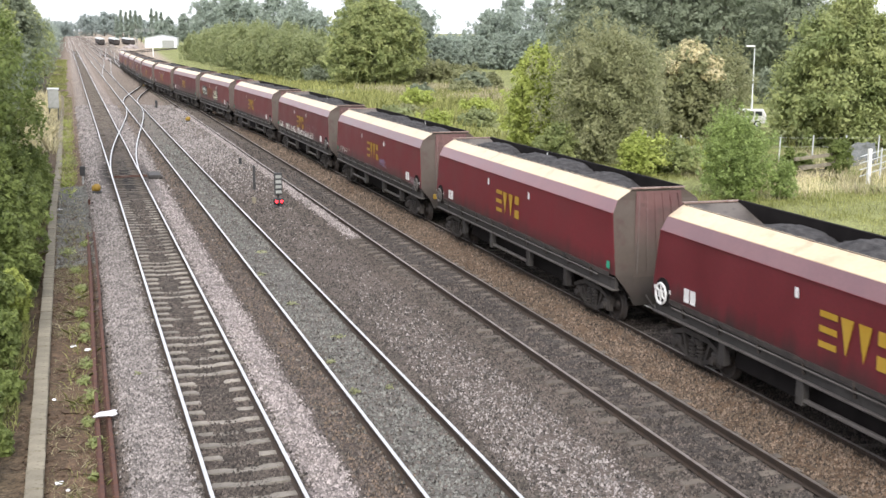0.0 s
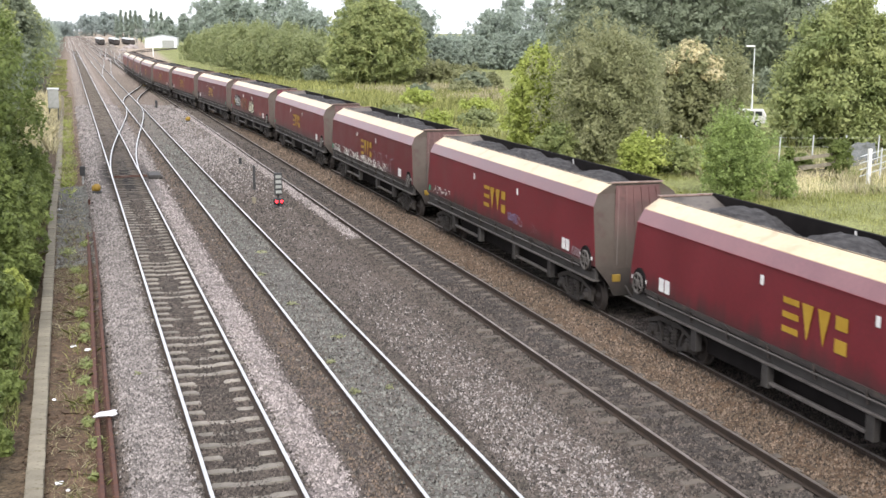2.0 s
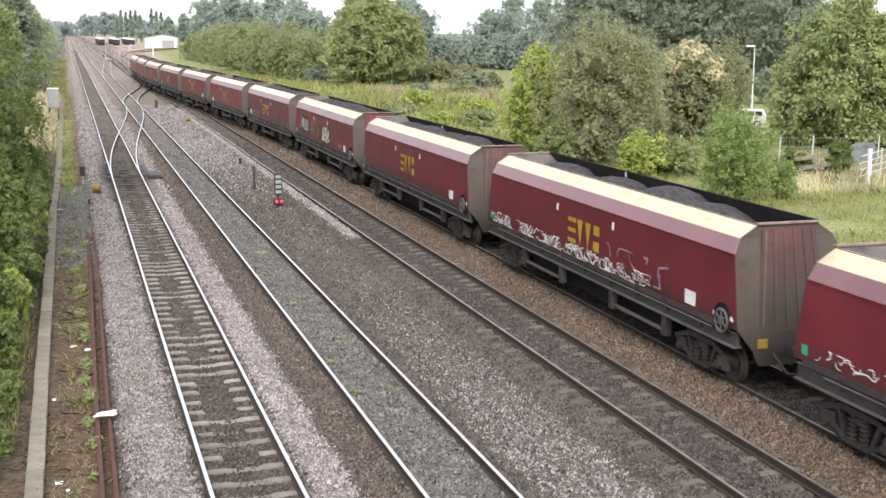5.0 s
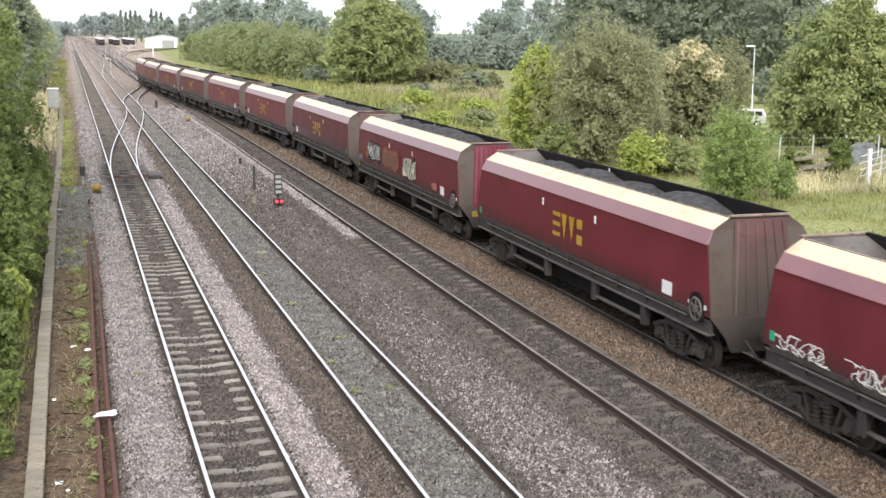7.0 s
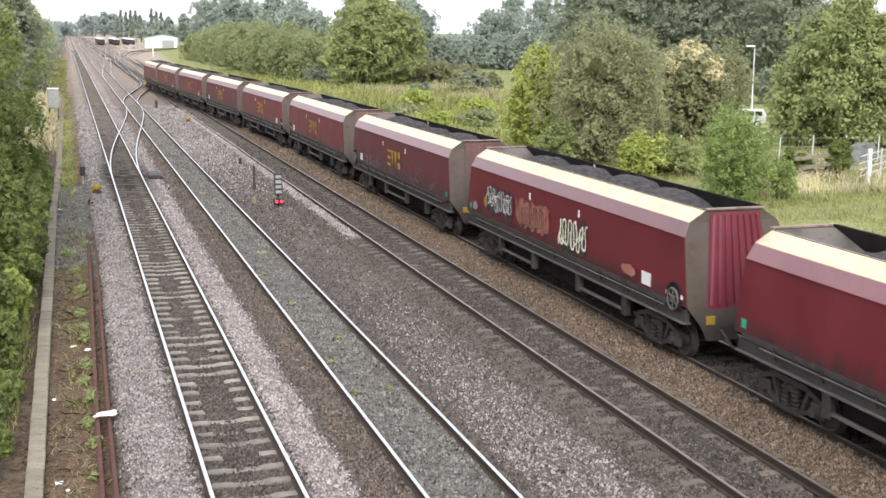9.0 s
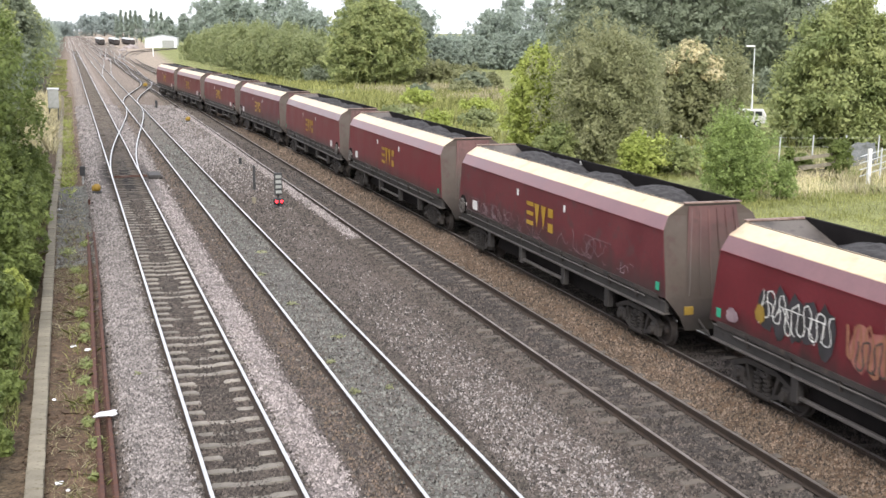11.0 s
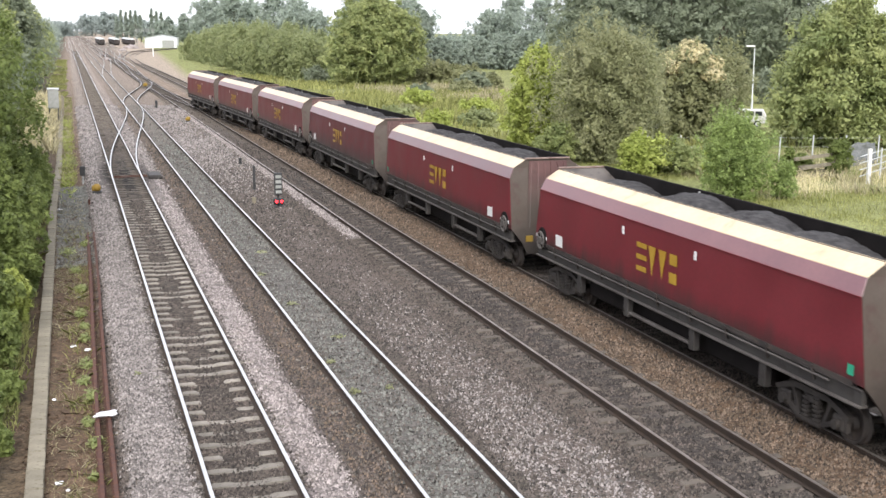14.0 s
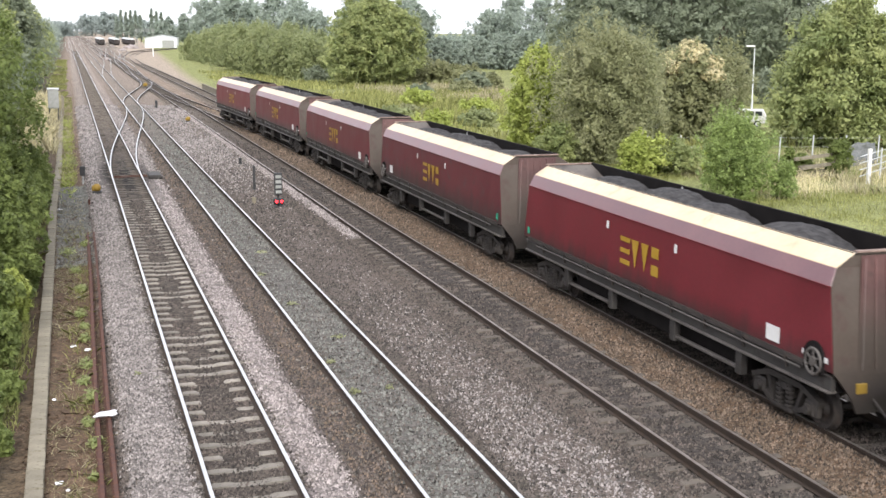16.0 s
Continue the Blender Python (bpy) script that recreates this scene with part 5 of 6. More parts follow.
    for i, (x, y, h, w, lf) in enumerate(spots):
        tree("hedgerow_tree", x, y, h, w, lf, "dense green hedgerow tree beside the cess", "tree", 26, 20000 if y < 78 else 5000, 0.14 if y < 78 else 0.3, 0.03, 0.4, "hedgerow by the cess", i, 1.2, wild=7, reach=1.05, clumps=24)
    for i, (x, y, h, w, lf) in enumerate([(-2.4, 36, 3.6, 2.5, "leaf_hedge"), (-2.5, 40, 4.4, 3.2, "leaf_hedge"), (-2.3, 32, 2.5, 1.8, "leaf_hedge"), (-2.3, 28.5, 1.7, 1.5, "leaf_hedge"), (-2.2, 25, 1.1, 1.2, "leaf_hedge"), (-2.1, 22, 0.8, 1.0, "leaf_hedge"), (-2.2, 45, 4.2, 2.6, "leaf_hedge"), (-2.0, 52, 3.0, 2.2, "leaf_hedge"), (-1.9, 58, 2.6, 2.0, "leaf_hedge"), (-2.0, 64, 2.2, 2.0, "leaf_hedge"), (-1.85, 30.5, 1.2, 1.0, "leaf_hedge"), (-1.8, 34, 1.6, 1.1, "leaf_bright"), (-1.75, 26.8, 0.7, 0.8, "leaf_hedge"), (-1.7, 23.5, 0.5, 0.7, "leaf_hedge"), (-1.75, 38, 1.9, 1.2, "leaf_hedge")]):
        tree("hedge_bush", x, y, h, w, lf, "leafy bush at the edge of the cess", "shrub", 14, 5200 if h > 1.5 else 2600, 0.095, 0.02, 0.3, "bushes by the cess", i, wild=9, reach=1.15)


make_trees()


# ---- loose stones, grass and weeds ----
def make_stones():
    rng = np.random.default_rng(4)
    lanes = {"stone_light": [], "stone_mid": [], "stone_dark": [], "stone_rust": [], "stone_black": [], "stone_grey": []}
    for y0, y1, dens in ((15, 25, 430), (25, 35, 330), (35, 56, 165), (56, 90, 66), (90, 130, 24)):
        n = int((y1 - y0) * 15.2 * dens)
        x, y = rng.uniform(0.5, 15.7, n), rng.uniform(y0, y1, n)
        keep = np.ones(n, bool)
        for c in (T1, T2, T3, T4):
            for u in (-0.7525, 0.7525):
                keep &= abs(x - c - u) > 0.075
        on = (abs(((y - 8 + 0.35) % 0.703) - 0.35) < 0.14)
        for c, odds in ((T1, 0.86), (T2, 0.35), (T3, 0.6)):
            keep &= ~(on & (abs(x - c) < 0.72) & (rng.random(n) < np.where((abs(x - c) < 0.3) & (y < 40), 0.55, odds)))
        keep &= ~(on & (abs(x - T3) < 1.25) & (rng.random(n) < 0.5))
        keep &= x < 15.5
        keep &= ~((abs(x - T1) < 1.35) & (y > 57) & (y < 80) & (rng.random(n) < 0.93))
        x, y = x[keep], y[keep]
        w = x + rng.normal(0, 0.07, len(x)) + 0.06 * np.sin(y * 2.3) * np.sin(y * 0.71 + x)
        light = ((w > 0.7) & (w < 1.8)) | ((w > 3.66) & (w < 4.42)) | ((w > 7.4) & (w < 9.4) & (rng.random(len(x)) < np.interp(y, [20, 27, 36], [0.6, 0.3, 0.08])))
        tan = (y > 58) & (((w > 7.1) & (w < 10.2)) | ((w > 0.4) & (w < 1.9)) | ((w > 3.6) & (w < 4.7))) & (rng.random(len(x)) < np.interp(y, [58, 80], [0.2, 0.9]))
        near_side = tan | light & ((w < 2) | (w > 6))
        light &= ~near_side
        rust = ((w > 12.1) & (w < 13.8)) | ((w > 4.6) & (w < 5.4) & (rng.random(len(x)) < 0.4))
        thin = (y > 84) & ~near_side & ~light & (rng.random(len(x)) < 0.75)
        z = np.interp(x, PX, PZ) - np.where(thin, 0.2, 0.0)
        black = ((abs(w - T1) < 0.78) | (abs(w - T3) < 0.75) | (abs(w - T4) < 0.9)) & (rng.random(len(x)) < 0.8)
        grey = (abs(w - T2) < 0.8) & ~light & ~rust & (rng.random(len(x)) < 0.62)
        for key, sel in (("stone_light", light), ("stone_mid", near_side), ("stone_rust", rust & ~light), ("stone_black", black), ("stone_grey", grey), ("stone_dark", ~light & ~near_side & ~rust & ~black & ~grey)):
            lanes[key].append(np.stack([x[sel], y[sel], z[sel]], axis=1))
    n = 9000
    y = rng.uniform(44, 122, n)
    x = np.interp(y, [45, 78, 122], [10.2, 10.45, 10.35]) + rng.normal(0, 0.13, n)
    lanes["stone_light"].append(np.stack([x, y, np.interp(x, PX, PZ) + 0.03], axis=1))
    # dark stones spilled over the cess
    n = 7000
    y, x = rng.uniform(42, 64, n), rng.uniform(-0.72, 0.6, n)
    lanes["stone_grey"].append(np.stack([x, y, np.interp(x, PX, PZ)], axis=1))
    for key, arr in lanes.items():
        c = np.concatenate(arr)
        n = len(c)
        s = rng.uniform(0.018, 0.040, n) * np.interp(c[:, 1], [40, 60, 90, 130], [1.0, 1.6, 2.2, 3.0])
        a = rng.uniform(0, 6.283, n)
        ring = []
        for i in range(4):
            r = s * rng.uniform(0.7, 1.3, n)
            ang = a + i * 1.571 + rng.uniform(-0.3, 0.3, n)
            ring.append(c + np.stack([r * np.cos(ang), r * np.sin(ang), rng.uniform(-0.02, 0.012, n)], axis=1))
        apex = c + np.stack([s * rng.uniform(-0.6, 0.6, n), s * rng.uniform(-0.6, 0.6, n), s * rng.uniform(0.5, 1.5, n) + 0.008], axis=1)
        v = np.stack(ring + [apex], axis=1).reshape(-1, 3)
        b = np.arange(n)[:, None] * 5
        f = np.concatenate([b + np.array([[i, (i + 1) % 4, 4]]) for i in range(4)], axis=1).reshape(-1)
        me = bpy.data.meshes.new("ballast_stones")
        me.vertices.add(n * 5)
        me.vertices.foreach_set("co", v.astype(np.float32).ravel())
        me.loops.add(n * 12)
        me.loops.foreach_set("vertex_index", f.astype(np.int32))
        me.polygons.add(n * 4)
        me.polygons.foreach_set("loop_start", np.arange(0, n * 12, 3, dtype=np.int32))
        me.materials.append(M[key])
        me.update(calc_edges=True)
        words = {"stone_light": "pale grey-pink loose ballast stones", "stone_mid": "pale grey ballast stones in broad lanes", "stone_dark": "dirty grey-brown loose ballast stones", "stone_rust": "orange-brown loose ballast stones", "stone_grey": "grey-green ballast stones between the rails", "stone_black": "oily dark ballast stones between the rails"}[key]
        tagged(new("ballast_stones", me), words, "ballast", kind="stuff")


def blades(name, label, material, n, xr, yr, h, w, seed, clump=0.0, lean=0.35):
    """Upright pointed grass blades over a stretch of ground, thinned in patches."""
    rng = np.random.default_rng(seed)
    x, y = rng.uniform(*xr, n), rng.uniform(*yr, n)
    if clump:
        k = np.array([noise.noise((a * clump, b * clump, seed)) for a, b in zip(x, y)])
        sel = k > rng.uniform(-0.25, 0.35, n)
        x, y = x[sel], y[sel]
    n = len(x)
    z = np.array([ground_z(a, b) for a, b in zip(x, y)]) - 0.04
    hh = h * rng.uniform(0.4, 1.3, n)
    a = rng.uniform(0, 3.142, n)
    ww = w * rng.uniform(0.6, 1.4, n)
    p = np.stack([x, y, z], axis=1)
    side = np.stack([np.cos(a) * ww, np.sin(a) * ww, np.zeros(n)], axis=1)
    tip = np.stack([rng.normal(0, lean, n) * hh, rng.normal(0, lean, n) * hh, hh], axis=1)
    mid = tip * np.array([0.35, 0.35, 0.62])
    v = np.stack([p - side, p + side, p + mid + side * 0.8, p + tip, p + mid - side * 0.8], axis=1)
    return tagged(new(name, poly_mesh(name, v, M[material], 5)), label, "grass", kind="stuff")


def make_grass():
    blades("grass", "green rough grass on the railway bank", "grass_green", 90000, (18.5, 48), (34, 78), 0.26, 0.016, 1, 0.25)
    blades("grass", "dry seeding grass among the green", "grass_pale", 15000, (35, 54), (54, 74), 0.62, 0.012, 2, 0.4)
    blades("grass", "tall dry tan grass along the yard fence", "leaf_yellow", 7000, (37.5, 52), (56, 66), 0.75, 0.010, 32, 0.45)
    blades("grass", "tall green meadow growth beyond the train", "grass_green", 46000, (18.5, 54), (78, 160), 1.0, 0.04, 3, 0.15)
    blades("grass", "pale seeding meadow grass", "grass_pale", 8000, (41, 60), (140, 178), 1.0, 0.05, 4, 0.12)
    blades("grass", "meadow grass far along the line", "grass_green", 16000, (24, 60), (150, 240), 0.7, 0.10, 5, 0.08)
    blades("grass", "pale flowering weeds by the cess", "grass_pale", 9000, (-4.2, -0.95), (82, 150), 0.9, 0.025, 6, 0.3, 0.5)
    blades("grass", "green verge grass by the cess", "grass_green", 5000, (-0.75, 0.2), (66, 150), 0.22, 0.014, 7, 0.5, 0.9)
    blades("grass", "bright fresh grass beside the trough", "leaf_bright", 3500, (-0.6, 0.0), (58, 112), 0.26, 0.014, 38, 0.5, 0.8)
    blades("grass", "cream flowering weeds behind the trough", "leaf_yellow", 5000, (-4.4, -1.2), (84, 150), 1.1, 0.03, 39, 0.3, 0.5)
    blades("grass", "bleached verge grass by the cess", "grass_pale", 6000, (-0.75, 0.1), (62, 150), 0.22, 0.014, 37, 0.4, 0.9)
    blades("grass", "thin grass along the far cess", "grass_green", 9000, (-2.6, -0.3), (130, 330), 0.4, 0.05, 21, 0.1, 0.9)
    blades("grass", "green growth beneath the hedge", "grass_green", 5000, (-3.4, -1.2), (26, 62), 0.3, 0.012, 8, 0.9)
    blades("grass", "sparse dead grass on the bare cess", "grass_pale", 9000, (-0.75, 0.3), (16, 60), 0.12, 0.007, 9, 0.9, 1.4)
    blades("dead_stalks", "brown dead stalks and leaf litter on bare earth", "leaf_brown", 26000, (-2.2, 0.3), (16, 60), 0.09, 0.009, 19, 0.35, 2.0)
    blades("grass", "long bright weeds at the foot of the hedge", "grass_green", 9000, (-2.6, -1.35), (24, 52), 0.32, 0.012, 23, 0.35, 0.5)
    blades("grass", "straggling weeds along the spare rails", "grass_green", 2200, (-0.35, 0.35), (18, 50), 0.2, 0.008, 29, 0.6, 1.0)
    for i, (x, y, r, h) in enumerate([(0.11, 29.0, 0.28, 0.35), (0.17, 23.2, 0.22, 0.3), (0.15, 26.2, 0.25, 0.4), (-0.32, 44.5, 0.5, 0.4), (0.0, 34.5, 0.25, 0.3), (5.65, 27.1, 0.16, 0.18), (6.36, 29.4, 0.3, 0.14), (6.49, 24.7, 0.18, 0.14),
                                      (5.61, 24.5, 0.2, 0.22), (5.9, 33.5, 0.3, 0.12), (6.3, 42, 0.4, 0.12), (0.05, 24.6, 0.18, 0.25), (0.02, 27.6, 0.22, 0.3), (0.08, 31.6, 0.2, 0.3), (0.1, 33, 0.2, 0.25), (0.05, 38, 0.3, 0.3), (-0.1, 41, 0.3, 0.3), (0.12, 21.4, 0.15, 0.2), (0.3, 46, 0.3, 0.3), (0.0, 74, 0.6, 0.7), (1.2, 27.3, 0.1, 0.12), (-0.4, 19, 0.3, 0.2), (5.7, 38, 0.25, 0.12)]):
        g = np.random.default_rng(i + 40)
        out = [leaves(g, (0, 0, h * 0.4), (r * 0.75, r * 0.75, h * 0.5), 35 if x > 1 else 110, 0.045, 0, 0.2, 3.2)]
        ob = new("weed_tuft", poly_mesh("weed_tuft", np.concatenate(out), M["leaf_olive" if x > 1 else "leaf_mid"], 3))
        ob.location = (x, y, ground_z(x, y) - 0.03)
        tagged(ob, "small green weed tuft between the stones", "weed", "weed tufts")


# ---- lineside things ----
def make_lineside():
    rnd = random.Random(9)
    # cable trough with separate lids
    tr = thing("cable_trough", Matrix.Identity(4), "old concrete cable trough with loose lids beside the cess", "cable trough")
    bm = bmesh.new()
    for x in (-1.05, -0.79):
        box(bm, x - 0.03, x + 0.03, 8, 62, -0.48, -0.335)
        bar(bm, (x + 0.1, 62, -0.41), (x + 0.16, 150, -0.41), 0.06, 0.15)
    part("trough_wall", bm, M["concrete"], tr)
    bm = bmesh.new()
    box(bm, -0.155, 0.155, -0.49, 0.49, -0.025, 0.025, 0.012)
    me = bpy.data.meshes.new("lid")
    bm.to_mesh(me)
    bm.free()
    me.materials.append(M["concrete"])
    y = 8.5
    while y < 150:
        lid = new("lid", me)
        lid.parent = tr
        x = -0.92 + (0.16 * smooth(55, 75, y))
        lid.matrix_basis = pose(x + rnd.uniform(-0.012, 0.012), y, -0.305 + rnd.uniform(-0.008, 0.012), rnd.uniform(-0.5, 0.5), rnd.uniform(-1, 1), rnd.uniform(-0.8, 0.8))
        y += 1.0
    # spare rails lying in the cess
    for x0, x1 in ((0.22, 0.43), (0.45, 0.66)):
        path = [(x0 + (x1 - x0) * smooth(20, 48, v), v) for v in (6, 14, 20, 26, 32, 38, 44, 48.2)]
        ob = new("spare_rail", rail_mesh(path, M["rust"]))
        ob.data.materials[0] = M["rust"]
        ob.location.z = -0.17
        tagged(ob, "rusty red spare rail lying beside the ballast", "rail", "spare rails")
    # litter
    def crumple(name, x, y, z, size, label, seed, stretch=1.0):
        bm = bmesh.new()
        bmesh.ops.create_icosphere(bm, subdivisions=3, radius=1.0)
        for v in bm.verts:
            d = 1 + 0.45 * noise.noise(v.co * 1.7 + Vector((seed, 0, 0))) + 0.3 * noise.noise(v.co * 4 + Vector((seed, 5, 0)))
            v.co = Vector((v.co.x * d * size * stretch, v.co.y * d * size * 0.7, max(v.co.z, -0.4) * d * size * 0.3))
        me = bpy.data.meshes.new(name)
        bm.to_mesh(me)
        bm.free()
        me.materials.append(M["plastic"])
        ob = new(name, me)
        ob.matrix_world = pose(x, y, z, 0, 0, 20 + seed * 40)
        return tagged(ob, label, "litter", "litter in the cess")
    crumple("plastic_bag", 0.44, 24.4, -0.10, 0.17, "crumpled white plastic bag on the spare rails", 0.0, 1.4)
    for i, (x, y, s) in enumerate([(0.14, 30.6, 0.10), (-0.64, 26.6, 0.06), (-0.5, 21.4, 0.09), (-0.67, 56, 0.13), (-0.2, 31.1, 0.09), (-0.35, 21.0, 0.05), (-0.3, 45, 0.05), (0.0, 37, 0.04)]):
        crumple("litter_scrap", x, y, ground_z(x, y) + 0.03, s, "pale scrap of litter on bare earth", i + 1.0)
    # colour-light ground signal with a stencil panel
    sg = thing("ground_signal", pose(8.85, 53.6, -0.27), "dark ground signal showing two red lights under a slatted panel", "railway signal")
    bm = bmesh.new()
    box(bm, -0.17, 0.17, -0.12, 0.12, 0.55, 1.56, 0.02)
    part("panel_case", bm, M["dark_metal"], sg)
    for i in range(4):
        bm = bmesh.new()
        box(bm, -0.135, 0.135, -0.135, -0.118, 0.64 + i * 0.23, 0.775 + i * 0.23, 0.004)
        part("panel_slat", bm, M["slat"], sg, "pale green-grey panel slat")
    bm = bmesh.new()
    box(bm, -0.22, 0.22, -0.14, 0.14, 0.12, 0.42, 0.04)
    rod(bm, (0, 0, 0), (0, 0, 0.6), 0.05)
    box(bm, -0.2, 0.2, -0.2, 0.2, -0.05, 0.05)
    part("lamp_head", bm, M["dark_metal"], sg)
    for x in (-0.12, 0.12):
        bm = bmesh.new()
        rod(bm, (x, -0.20, 0.28), (x, -0.13, 0.28), 0.09, None, 14)
        part("lamp_hood", bm, M["dark_metal"], sg)
        bm = bmesh.new()
        rod(bm, (x, -0.215, 0.28), (x, -0.19, 0.28), 0.065, None, 14)
        part("lens", bm, M["red_lamp"], sg, "lit red lens")
    # short posts and stubs between the lines
    for nm, x, y, h, r, m, lb in (("marker_post", 8.69, 59.9, 1.25, 0.06, "dark_metal", "slim black marker post between the lines"), ("concrete_stub", 7.89, 54.6, 0.36, 0.09, "concrete", "short grey concrete stub"),
                                  ("marker_post", 9.6, 71.8, 0.42, 0.08, "dark_metal", "short black marker post"), ("marker_post", 8.5, 126.6, 0.8, 0.12, "dark_metal", "short dark post by the points"), ("concrete_stub", 0.64, 56.5, 0.3, 0.05, "rust", "short rusty peg in the ballast"), ("marker_post", 24.4, 369, 2.6, 0.14, "white", "white post beside the far curve")):
        ob = thing(nm, pose(x, y, ground_z(x, y) - 0.03), lb, "post", "lineside posts")
        bm = bmesh.new()
        box(bm, -r, r, -r, r, 0, h, r * 0.25)
        part("shaft", bm, M[m], ob)
        bm = bmesh.new()
        box(bm, -r * 1.5, r * 1.5, -r * 1.5, r * 1.5, -0.02, 0.05, 0.01)
        part("foot", bm, M[m], ob)
    # yellow lamps and point machines
    for x, y, s, lb in ((1.06, 59.6, 1.0, "round yellow points lamp beside the rail"), (9.79, 106.2, 1.0, "yellow box between the lines"), (10.14, 171, 1.4, "yellow points indicator far along the line")):
        ob = thing("points_lamp", pose(x, y, ground_z(x, y)), lb, "points lamp", "points lamps")
        bm = bmesh.new()
        bmesh.ops.create_uvsphere(bm, u_segments=16, v_segments=10, radius=0.2 * s, matrix=Matrix.Translation((0, 0, 0.28 * s)))
        box(bm, -0.24 * s, -0.05 * s, -0.13 * s, 0.13 * s, 0.14 * s, 0.38 * s, 0.03)
        part("lamp_case", bm, M["yellow"], ob)
        bm = bmesh.new()
        box(bm, -0.22 * s, 0.22 * s, -0.18 * s, 0.18 * s, -0.04, 0.12 * s, 0.02)
        rod(bm, (0, 0, 0), (0, 0, 0.2 * s), 0.06 * s)
        part("foot", bm, M["dark_metal"], ob)
    pm = thing("point_machine", pose(4.15, 65.5, ground_z(4.15, 65.5)), "grey-brown point machine covered in dirt", "point machine")
    bm = bmesh.new()
    box(bm, -0.35, 0.35, -0.9, 0.9, 0, 0.22, 0.05)
    part("case", bm, M["frame_grey"], pm)
    bm = bmesh.new()
    bar(bm, (-0.3, 0, 0.08), (-2.2, 0.2, 0.02), 0.06, 0.04)
    bar(bm, (-0.3, 0.5, 0.08), (-2.2, 0.7, 0.02), 0.05, 0.04)
    part("drive_rod", bm, M["rust"], pm)
    gb = thing("junction_box", pose(0.47, 64.8, -0.33), "small grey junction box on a post", "junction box")
    bm = bmesh.new()
    box(bm, -0.14, 0.14, -0.12, 0.12, 0.45, 0.95, 0.03)
    part("case", bm, M["dark_metal"], gb)
    bm = bmesh.new()
    rod(bm, (0, 0, -0.1), (0, 0, 0.5), 0.04)
    part("post", bm, M["steel"], gb)
    # relay cabinet far along the cess
    cb = thing("relay_cabinet", pose(-1.35, 111, -0.42), "pale grey relay cabinet on a stand", "cabinet")
    bm = bmesh.new()
    box(bm, -0.46, 0.46, -0.35, 0.35, 1.2, 2.85, 0.03)
    part("case", bm, M["slat"], cb)
    bm = bmesh.new()
    box(bm, -0.52, 0.52, -0.41, 0.41, 2.85, 2.98, 0.03)
    part("cover", bm, M["grey_box"], cb)
    for x in (-0.36, 0.36):
        bm = bmesh.new()
        box(bm, x - 0.05, x + 0.05, -0.3, 0.3, 0, 1.2)
        part("leg", bm, M["dark_metal"], cb)
    bm = bmesh.new()
    box(bm, -0.40, 0.40, -0.37, -0.35, 1.3, 2.75, 0.01)
    part("cabinet_door", bm, M["slat"], cb)
    ps = thing("location_post", pose(-0.62, 118, -0.4), "grey concrete post by the trough", "post", "lineside posts")
    bm = bmesh.new()
    box(bm, -0.12, 0.12, -0.12, 0.12, 0, 1.9, 0.02)
    part("shaft", bm, M["concrete"], ps)


